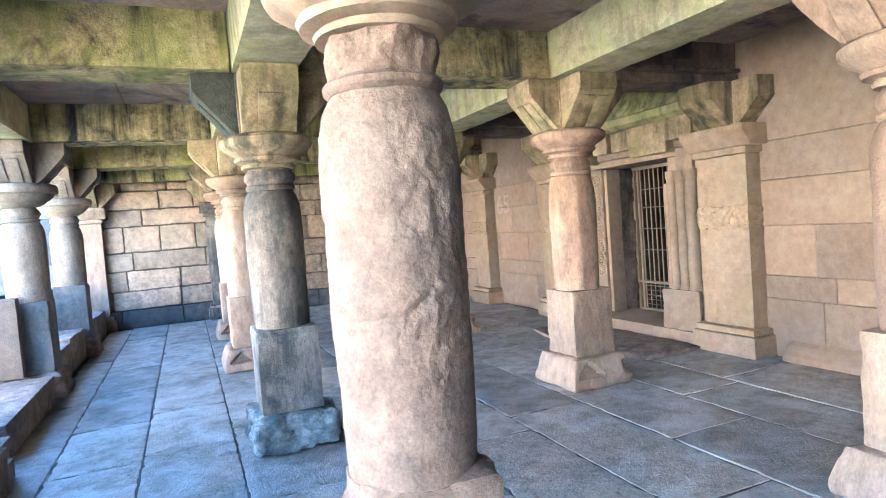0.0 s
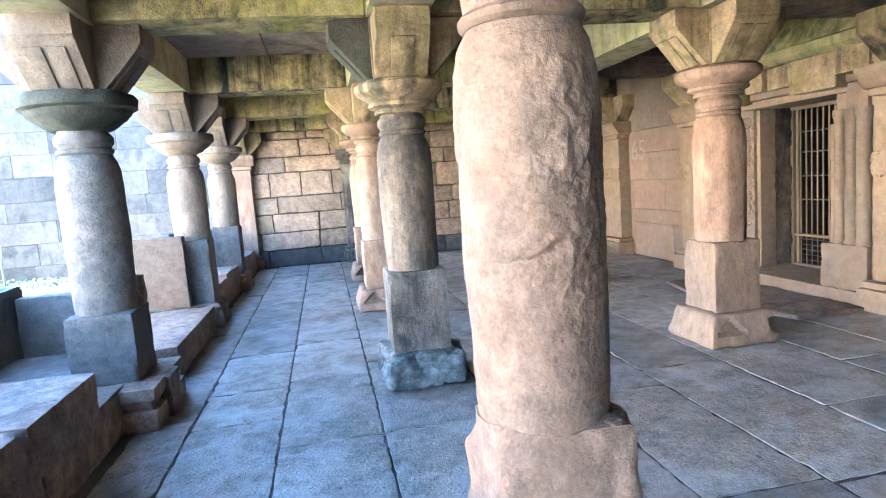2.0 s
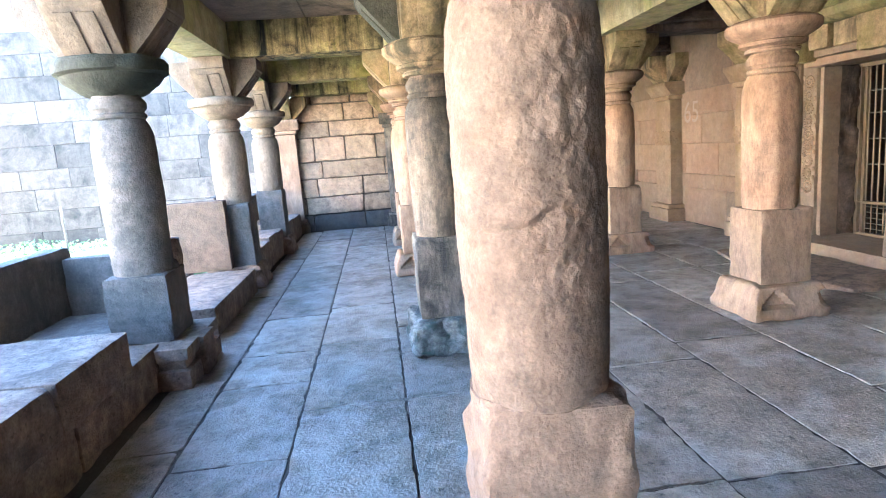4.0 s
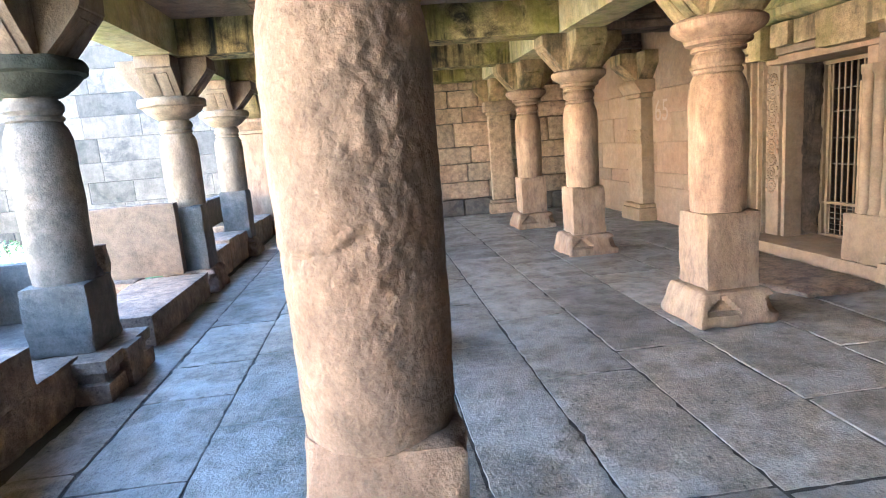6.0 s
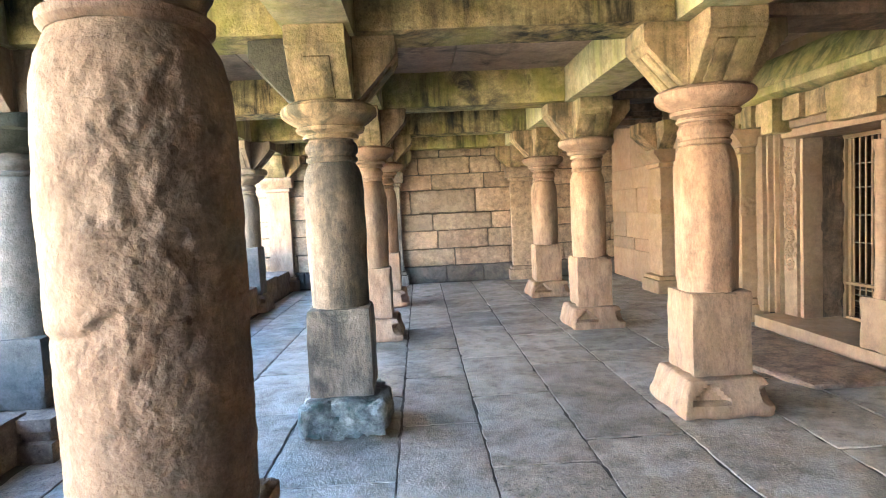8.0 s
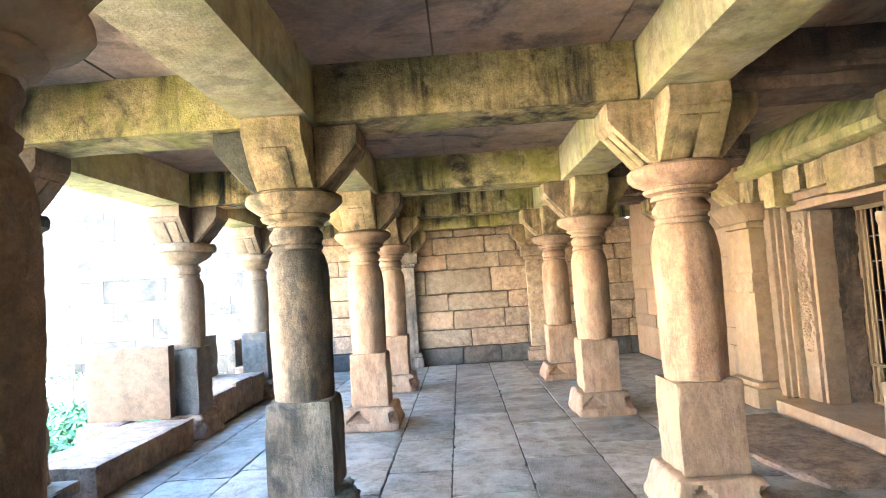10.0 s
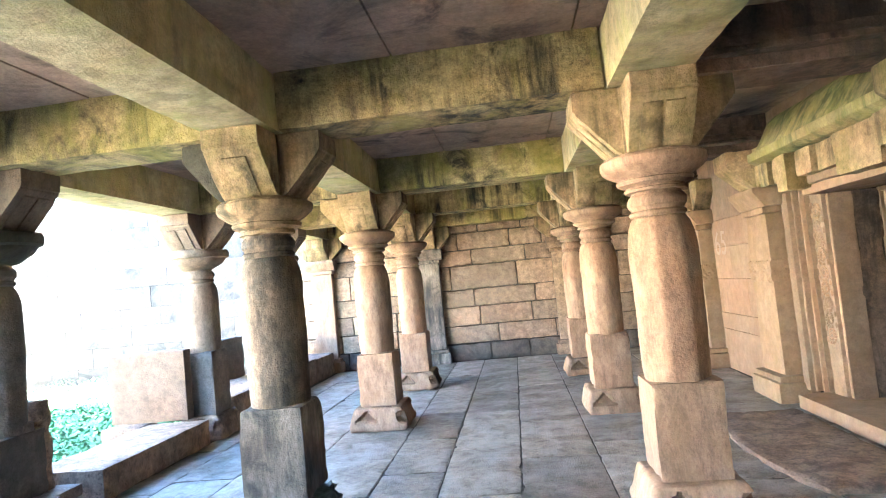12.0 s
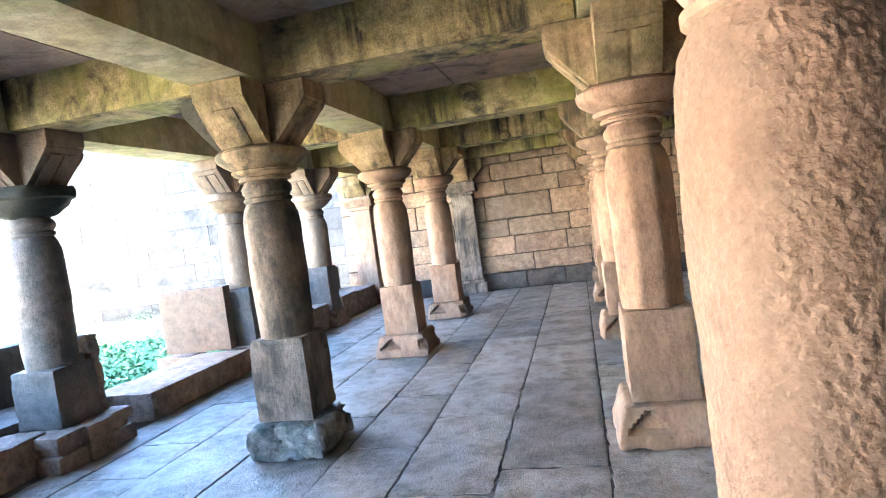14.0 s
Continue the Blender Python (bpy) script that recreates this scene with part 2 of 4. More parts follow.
# ---------------------------------------------------------------- builders
def part(name, bm, material, parent, label="", smooth=False):
    me = bpy.data.meshes.new(name)
    bm.normal_update()
    bm.to_mesh(me)
    bm.free()
    me.materials.append(material)
    if smooth:
        me.shade_smooth()
        me.set_sharp_from_angle(angle=radians(38))
    ob = new(name, me)
    if parent is not None:
        ob.parent = parent
    if label:
        ob["label"] = label
    return ob


def thing(name, x, y, z, label, category, group="", kind=""):
    ob = new(name)
    ob.location = (x, y, z)
    ob.empty_display_size = 0.2
    return tagged(ob, label, category, group, kind)


def wobble(bm, amp, freq, seed, octaves=4, mask=None):
    """Push the vertices along their normals by a turbulent noise."""
    bm.normal_update()
    off = Vector((seed * 7.3, seed * 3.1, seed * 5.7))
    for v in bm.verts:
        k = noise.fractal(v.co * freq + off, 0.9, 2.1, octaves)
        v.co += v.normal * amp * k * (mask(v.co) if mask else 1.0)


def box(x0, x1, y0, y1, z0, z1, bevel=0.012, cuts=0, segs=2):
    bm = bmesh.new()
    bmesh.ops.create_cube(bm, size=1)
    for v in bm.verts:
        v.co = Vector((x0 if v.co.x < 0 else x1, y0 if v.co.y < 0 else y1, z0 if v.co.z < 0 else z1))
    if bevel:
        bmesh.ops.bevel(bm, geom=bm.edges[:], offset=bevel, segments=segs, profile=0.6, affect="EDGES")
    if cuts:
        big = [e for e in bm.edges if e.calc_length() > bevel * 3 + 0.03]
        bmesh.ops.subdivide_edges(bm, edges=big, cuts=cuts, use_grid_fill=True)
    return bm


def rough_box(x0, x1, y0, y1, z0, z1, bevel=0.02, cell=0.05, amp=0.012, freq=6.0, seed=0, chip=0.0):
    """A hewn block: an even grid over the faces, edges rounded and chipped by noise."""
    bm = bmesh.new()
    lo, hi = Vector((x0, y0, z0)), Vector((x1, y1, z1))
    size = hi - lo
    counts = [max(2, min(48, round(s / cell))) for s in size]
    for ax in range(3):
        u, w = (ax + 1) % 3, (ax + 2) % 3
        for side in (0, 1):
            grid = []
            for i in range(counts[u] + 1):
                row = []
                for j in range(counts[w] + 1):
                    p = Vector((0, 0, 0))
                    p[ax] = hi[ax] if side else lo[ax]
                    p[u] = lo[u] + size[u] * i / counts[u]
                    p[w] = lo[w] + size[w] * j / counts[w]
                    row.append(bm.verts.new(p))
                grid.append(row)
            for i in range(counts[u]):
                for j in range(counts[w]):
                    q = [grid[i][j], grid[i + 1][j], grid[i + 1][j + 1], grid[i][j + 1]]
                    bm.faces.new(q if side else q[::-1])
    bmesh.ops.remove_doubles(bm, verts=bm.verts[:], dist=0.0005)
    off = Vector((seed * 3.7, seed * 1.9, seed * 2.3))
    for v in bm.verts:
        r = bevel * (1 + chip * max(0.0, noise.fractal(v.co * 5 + off * 2, 0.9, 2.0, 3)) * 4)
        inner = Vector([min(max(v.co[k], lo[k] + r), hi[k] - r) for k in range(3)])
        d = v.co - inner
        if d.length > 1e-6:
            if sum(1 for k in range(3) if abs(d[k]) > 1e-6) > 1:
                v.co = inner + d.normalized() * r
    wobble(bm, amp, freq, seed)
    return bm


def lathe(profile, segs=48, facet=0.0, sides=8, turn=0.0, steps=0.03):
    """A turned body about z; facet blends the round towards a polygon of that many sides."""
    pts = []
    for (r0, z0), (r1, z1) in zip(profile, profile[1:]):
        k = max(1, round(math.hypot(r1 - r0, z1 - z0) / steps))
        pts += [(r0 + (r1 - r0) * i / k, z0 + (z1 - z0) * i / k) for i in range(k)]
    pts.append(profile[-1])
    bm = bmesh.new()
    rings = []
    w = 2 * math.pi / sides
    for r, z in pts:
        ring = []
        for i in range(segs):
            a = 2 * math.pi * i / segs
            poly = math.cos(w / 2) / math.cos(((a - turn) % w) - w / 2)
            rr = r * (1 - facet + facet * poly * 1.03)
            ring.append(bm.verts.new((rr * math.cos(a), rr * math.sin(a), z)))
        rings.append(ring)
    for a, b in zip(rings, rings[1:]):
        for i in range(segs):
            j = (i + 1) % segs
            bm.faces.new((a[i], a[j], b[j], b[i]))
    bm.faces.new(rings[0][::-1])
    bm.faces.new(rings[-1])
    return bm


def prism(outline, y0, y1, axis="y"):
    """An outline in (u, z) drawn out from y0 to y1 along an axis."""
    bm = bmesh.new()

    def place(u, z, d):
        return (u, d, z) if axis == "y" else (d, u, z)
    a = [bm.verts.new(place(u, z, y0)) for u, z in outline]
    b = [bm.verts.new(place(u, z, y1)) for u, z in outline]
    k = len(outline)
    for i in range(k):
        bm.faces.new((a[i], a[(i + 1) % k], b[(i + 1) % k], b[i]))
    bm.faces.new(a[::-1])
    bm.faces.new(b)
    bmesh.ops.recalc_face_normals(bm, faces=bm.faces[:])
    return bm


def soften(bm, bevel=0.015, cell=0.07, amp=0.006, seed=0, freq=7.0):
    bmesh.ops.bevel(bm, geom=bm.edges[:], offset=bevel, segments=2, profile=0.6, affect="EDGES")
    bmesh.ops.triangulate(bm, faces=[f for f in bm.faces if len(f.verts) > 4])
    for _ in range(3):
        long = [e for e in bm.edges if e.calc_length() > cell * 2]
        if not long:
            break
        bmesh.ops.subdivide_edges(bm, edges=long, cuts=1, use_grid_fill=True)
        bmesh.ops.triangulate(bm, faces=[f for f in bm.faces if len(f.verts) > 4])
    wobble(bm, amp, freq, seed)
    return bm


# ---------------------------------------------------------------- plan
AX, BX, OX, IN = 0.92, 3.40, -1.14, 5.20      # column rows and the inner wall's face
ROWS_Y = [1.95, 4.62, 7.46, 9.85]
END, BACK = 12.10, -3.20
BEAM_Z, CEIL_Z = 2.525, 2.88


# ---------------------------------------------------------------- roof: beams and ceiling
def beam(name, x0, x1, y0, y1, material, label, seed, z0=BEAM_Z, z1=CEIL_Z + 0.035):
    bm = rough_box(x0, x1, y0, y1, z0, z1, 0.016, 0.07, 0.006, 3, seed, 0.25)
    return tagged(part(name, bm, material, None, "", True), label, "beam", "roof beams", "structure")


EDGES_Y = [BACK] + ROWS_Y + [END]
for k, (x, w, mat) in enumerate(((AX, 0.21, BEAMPALE), (BX - 0.04, 0.22, BEAMPALE), (OX, 0.2, BEAMPALE))):
    for j in range(5):
        beam("beam", x - w, x + w, EDGES_Y[j] + 0.003, EDGES_Y[j + 1] - 0.003, mat, "mossy stone beam along the column row", 40 + k * 7 + j)
for j, y in enumerate(ROWS_Y):
    for k, (x0, x1) in enumerate(((OX + 0.2, AX - 0.21), (AX + 0.21, BX - 0.26), (BX + 0.18, IN))):
        if k == 2:          # split along its bedding into ragged layers
            bm = bmesh.new()
            for q, (za, zb, out) in enumerate(((BEAM_Z, BEAM_Z + 0.085, 0.0), (BEAM_Z + 0.087, BEAM_Z + 0.13, 0.055), (BEAM_Z + 0.132, BEAM_Z + 0.20, 0.02), (BEAM_Z + 0.202, CEIL_Z + 0.035, -0.02))):
                b = rough_box(x0 + 0.004, x1 - 0.004, y - 0.21 - out, y + 0.21 + out * 0.5, za, zb, 0.014, 0.04, 0.004, 4, 80 + j * 5 + q, 0.3)
                for v in b.verts:
                    v.co.y += 0.05 * noise.fractal(Vector((v.co.x * 1.8, q * 3.1, j)), 0.9, 2.0, 4)
                    v.co.z += 0.02 * noise.noise(Vector((v.co.x * 1.6, 2, j))) if za > BEAM_Z and zb < CEIL_Z else 0.0
                me = bpy.data.meshes.new("tmp"); b.to_mesh(me); b.free(); bm.from_mesh(me); bpy.data.meshes.remove(me)
            tagged(part("cross_beam", bm, BEAMDK, None, "", True), "black layered stone cross beam with ragged bedding", "beam", "roof beams", "structure")
            continue
        beam("cross_beam", x0 + 0.004, x1 - 0.004, y - 0.21, y + 0.21, BEAM, "mossy stone cross beam stained black", 60 + j * 5 + k)
beam("cross_beam", OX + 0.2, IN, END - 0.16, END + 0.2, BEAM, "mossy stone beam on the end wall", 90)

bm = bmesh.new()
SLAB_X = [-1.75, -1.0, -0.1, 0.9, 1.89, 2.98, 3.36, 4.3, 5.6]
for i in range(len(SLAB_X) - 1):
    ys = [BACK - 0.2] + [y + 0.04 * math.sin(i * 3 + y) for y in ROWS_Y] + [END + 0.3]
    for j in range(len(ys) - 1):
        drop = 0.012 * noise.noise(Vector((i * 1.7, j * 2.3, 4)))
        b = rough_box(SLAB_X[i] + 0.004, SLAB_X[i + 1] - 0.004, ys[j] + 0.003, ys[j + 1] - 0.003, CEIL_Z + 0.012 + drop, CEIL_Z + 0.26, 0.008, 0.2, 0.006, 3, i * 5 + j)
        me = bpy.data.meshes.new("tmp"); b.to_mesh(me); b.free(); bm.from_mesh(me); bpy.data.meshes.remove(me)
tagged(part("ceiling", bm, CEIL, None, "", True), "dark stained stone slabs over the hall", "ceiling", "", "structure")
tagged(part("roof", box(-1.9, 7.6, BACK - 0.4, END + 0.6, CEIL_Z + 0.29, CEIL_Z + 0.5, 0.02), EXT, None), "flat stone roof", "roof", "", "structure")

# ---------------------------------------------------------------- end wall, inner wall, outer walls
def block_wall(name, label, along, face, start, length, courses, mats, holes=(), depth=0.16, seed=0, sign=1, lengths=(0.55, 1.25), thick=0.45, gap=0.004, worn=False):
    """A wall of squared blocks; along is 'x' or 'y', face the plane of its front, sign the side on which the wall's body lies."""
    def solid(u0, u1, d0, d1, z0, z1, bevel):
        a, b = sorted((face + sign * d0, face + sign * d1))
        return box(u0, u1, a, b, z0, z1, bevel, 0, 1) if along == "x" else box(a, b, u0, u1, z0, z1, bevel, 0, 1)

    def cut(u0, u1, z0, z1):
        """The parts of a rectangle outside the holes."""
        rects = [(u0, u1, z0, z1)]
        for h in holes:
            out = []
            for a0, a1, c0, c1 in rects:
                if a1 <= h[0] or a0 >= h[1] or c1 <= h[2] or c0 >= h[3]:
                    out.append((a0, a1, c0, c1))
                    continue
                if a0 < h[0]: out.append((a0, h[0], c0, c1))
                if a1 > h[1]: out.append((h[1], a1, c0, c1))
                b0, b1 = max(a0, h[0]), min(a1, h[1])
                if c0 < h[2]: out.append((b0, b1, c0, h[2]))
                if c1 > h[3]: out.append((b0, b1, h[3], c1))
            rects = out
        return [r for r in rects if r[1] - r[0] > 0.02 and r[3] - r[2] > 0.02]

    rng = random.Random(seed)
    body = bmesh.new()
    for r in cut(start, start + length, courses[0] - 0.06, courses[-1]):
        b = solid(r[0], r[1], depth - 0.06, thick, r[2], r[3], 0)
        me = bpy.data.meshes.new("tmp"); b.to_mesh(me); b.free(); body.from_mesh(me); bpy.data.meshes.remove(me)
    wall = tagged(part(name, body, FILL_SHADE, None), label, "wall", "", "structure")
    for i, (z0, z1) in enumerate(zip(courses, courses[1:])):
        u = start - rng.uniform(0, 0.4)
        while u < start + length - 0.01:
            w = rng.uniform(*lengths)
            u1 = u + w if start + length - (u + w) > 0.3 else start + length
            for r in cut(max(u, start), u1, z0, z1):
                proud = rng.uniform(-0.008, 0.008)
                g = gap
                if worn:
                    b = rough_box(r[0] + g, r[1] - g, face + sign * proud, face + depth, r[2] + g, r[3] - g, 0.014, 0.06, 0.010, 5, seed + len(wall.children), 1.0)
                else:
                    b = solid(r[0] + g, r[1] - g, proud, depth, r[2] + g, r[3] - g, 0.004 + gap)
                part("stone_block", b, mats[min(i, len(mats) - 1)], wall)
            u = u1
    return wall


COURSES = [0.0, 0.32, 0.65, 1.0, 1.32, 1.77, 2.06, 2.38, BEAM_Z]
block_wall("wall_north", "end wall of squared sandstone blocks, sooty at the foot", "x", END, -1.6, 7.3, COURSES, [WALLDK, WALL], seed=3, worn=True, gap=0.006)
DOOR = (5.30, 6.50, -0.1, 1.95)
block_wall("wall_east", "smooth dressed sandstone wall of large pale blocks", "y", IN, 2.3, END - 2.3, [0.0, 0.53, 0.74, 1.19, 1.60, 1.95, BEAM_Z + 0.45], [INNER], [(5.30, 7.10, -0.1, 2.04)], seed=8, lengths=(0.8, 1.5), gap=0.0015)
# out of view; coloured dark so it returns little light to the columns
block_wall("wall_east_back", "unseen stretch of the inner wall, darkened to cut bounce light", "y", IN, BACK, 2.3 - BACK, [0.0, 0.30, 0.70, 1.17, 1.55, 1.97, BEAM_Z + 0.45], [WALLDK], seed=9, lengths=(0.8, 1.5), gap=0.0015)

# added out of view: shuts off light from the south and absorbs fill
block_wall("wall_south", "added unseen wall behind the hall, darkened to cut bounce light", "x", BACK, -1.6, 7.3, COURSES[:-1] + [CEIL_Z + 0.005], [WALLDK], seed=5, sign=-1, lengths=(1.2, 1.9))
foot = prism([(IN, 0.0), (IN - 0.14, 0.0), (IN - 0.12, 0.05), (IN - 0.05, 0.13), (IN, 0.17)], 2.3, 4.0, "y")
tagged(part("trim_wall_foot", soften(foot, 0.01, 0.12, 0.012, 71), INNER, None, "", True), "pale rounded plaster fillet along the wall's foot", "trim", "", "structure")


def pilaster(x, y, width, depth, label, seed, facing="w", mat=INNER, carved=True, brackets=True):
    """A half pillar on a wall: base, shaft, carved band, cap and bracket. It stands out of the wall by its depth."""
    ob = thing("pilaster", x, y, 0, label, "pilaster", "wall pilasters")
    h, turn = width / 2, {"w": 0, "s": 90}[facing]

    def add(name, bm, m, tag="", under=None):
        bmesh.ops.rotate(bm, verts=bm.verts[:], cent=(0, 0, 0), matrix=Matrix.Rotation(radians(turn), 3, "Z"))
        return part(name, bm, m, under or ob, tag, True)
    add("base", rough_box(-depth - 0.10, 0.0, -h - 0.08, h + 0.08, 0.0, 0.20, 0.015, 0.06, 0.006, 5, seed, 0.5), mat)
    add("base_step", rough_box(-depth - 0.07, 0.0, -h - 0.05, h + 0.05, 0.20, 0.26, 0.012, 0.06, 0.005, 5, seed + 1, 0.4), mat)
    shaft = add("shaft", rough_box(-depth, 0.0, -h, h, 0.26, 1.86, 0.014, 0.06, 0.005, 4, seed + 2, 0.4), mat)
    if carved:
        bm = rough_box(-depth - 0.012, -0.02, -h - 0.006, h + 0.006, 1.18, 1.39, 0.004, 0.014, 0.016, 30, seed + 3)
        add("carved_band", bm, mat, "band of worn scroll carving", shaft)
    add("cap", rough_box(-depth - 0.03, 0.0, -h - 0.03, h + 0.03, 1.86, 1.93, 0.02, 0.05, 0.004, 5, seed + 4), mat)
    bm = prism([(-depth - 0.02, 1.93), (-depth - 0.12, 2.07), (-depth - 0.12, 2.12), (0, 2.12), (0, 1.93)], -h - 0.08, h + 0.08, "y")
    soften(bm, 0.012, 0.08, 0.005, seed + 5)
    add("cap_moulding", bm, mat)
    if brackets:
        bm = prism([(0, 2.12), (-depth - 0.02, 2.12), (-depth - 0.28, 2.36), (-depth - 0.28, BEAM_Z - 0.004), (0, BEAM_Z - 0.004)], -0.19, 0.19, "y")
        soften(bm, 0.016, 0.08, 0.007, seed + 6)
        brace = add("bracket", bm, BRACK)
        for s in (-1, 1):
            bm = prism([(s * 0.19, 2.12), (s * 0.24, 2.12), (s * 0.46, 2.34), (s * 0.46, BEAM_Z - 0.004), (s * 0.19, BEAM_Z - 0.004)], -depth - 0.02, 0.0, "x")
            soften(bm, 0.016, 0.08, 0.007, seed + 7 + s)
            add("bracket_arm", bm, BRACK, "", brace)
    return ob


for k, (y, w) in enumerate(((ROWS_Y[0], 0.70), (4.50, 0.57), (7.39, 0.52), (9.58, 0.50))):
    # the first pilaster is out of view, darkened to return less light
    pilaster(IN + 0.01, y, w, 0.20, "pale dressed pilaster with carved band on the inner wall" if k else "unseen dressed pilaster darkened to cut bounce light", 100 + k * 11, mat=OCHRE if k else WALLDK)
for k, (x, m) in enumerate(((AX, BLOCK), (BX + 0.02, WALL), (OX, PINK))):
    pilaster(x, END + 0.01, 0.42, 0.16, "blocky sandstone pilaster against the end wall", 150 + k * 11, "s", m, False)



# ---------------------------------------------------------------- columns
SHAFT = [(0.185, 0.0), (0.19, 0.08), (0.197, 0.45), (0.197, 0.74), (0.19, 0.83), (0.175, 0.885), (0.158, 0.915), (0.15, 0.93)]
RING = [(0.15, 0.0), (0.165, 0.012), (0.166, 0.03), (0.152, 0.042), (0.156, 0.055), (0.17, 0.07), (0.172, 0.105), (0.16, 0.125), (0.146, 0.14), (0.144, 0.17)]
BROKEN = [(0.155, 0.0), (0.168, 0.012), (0.17, 0.03), (0.152, 0.045), (0.150, 0.06), (0.156, 0.09), (0.158, 0.13), (0.15, 0.155), (0.142, 0.17)]
BOWL = [(0.15, 0.0), (0.178, 0.004), (0.182, 0.022), (0.168, 0.027), (0.172, 0.036), (0.216, 0.052), (0.224, 0.072), (0.208, 0.078), (0.214, 0.088), (0.262, 0.116), (0.300, 0.145), (0.310, 0.165), (0.310, 0.195), (0.292, 0.212), (0.27, 0.222), (0.2, 0.226)]
BROAD = [(0.15, 0.0), (0.17, 0.006), (0.215, 0.03), (0.265, 0.07), (0.295, 0.10), (0.305, 0.125), (0.34, 0.14), (0.345, 0.19), (0.33, 0.222), (0.25, 0.228)]


def arm_outline(reach, foot, z0, z1):
    return [(-0.02, z0), (foot, z0), (foot + 0.03, z0 + 0.015), (reach - 0.045, z1 - 0.175), (reach - 0.015, z1 - 0.14), (reach - 0.015, z1 - 0.125), (reach, z1 - 0.12), (reach, z1), (-0.02, z1)]


def bracket(parent, x, y, z0, z1, reach, width, material, seed, arms=("e", "w", "n", "s"), dark=(), ribs=False):
    core = soften(box(-width / 2, width / 2, -width / 2, width / 2, z0 + 0.002, z1 - 0.002, 0, 0), 0.012, 0.1, 0.004, seed)
    core = part("bracket", core, material, parent)
    for k, side in enumerate(arms):
        bm = prism(arm_outline(reach, 0.2, z0, z1), -width / 2 + 0.012, width / 2 - 0.012)
        # a raised strip runs down the slanted face
        turn = {"e": 0, "n": 90, "w": 180, "s": 270}[side]
        soften(bm, 0.014, 0.07, 0.008, seed + k * 3)
        for off in ((-0.062, 0.062) if ribs else (0.0,)):
            strip = prism([(0.19, z0 + 0.02), (0.228, z0 + 0.008), (0.240, z0 + 0.012), (reach - 0.036, z1 - 0.182), (reach - 0.045, z1 - 0.168), (reach - 0.09, z1 - 0.165)], off - (0.052 if ribs else 0.075), off + (0.052 if ribs else 0.075))
            soften(strip, 0.005, 0.09, 0.003, seed + k)
            me = bpy.data.meshes.new("tmp")
            strip.to_mesh(me); strip.free()
            bm.from_mesh(me)
            bpy.data.meshes.remove(me)
        bmesh.ops.rotate(bm, verts=bm.verts[:], cent=(0, 0, 0), matrix=Matrix.Rotation(radians(turn), 3, "Z"))
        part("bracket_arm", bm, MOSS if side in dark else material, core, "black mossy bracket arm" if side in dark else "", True)


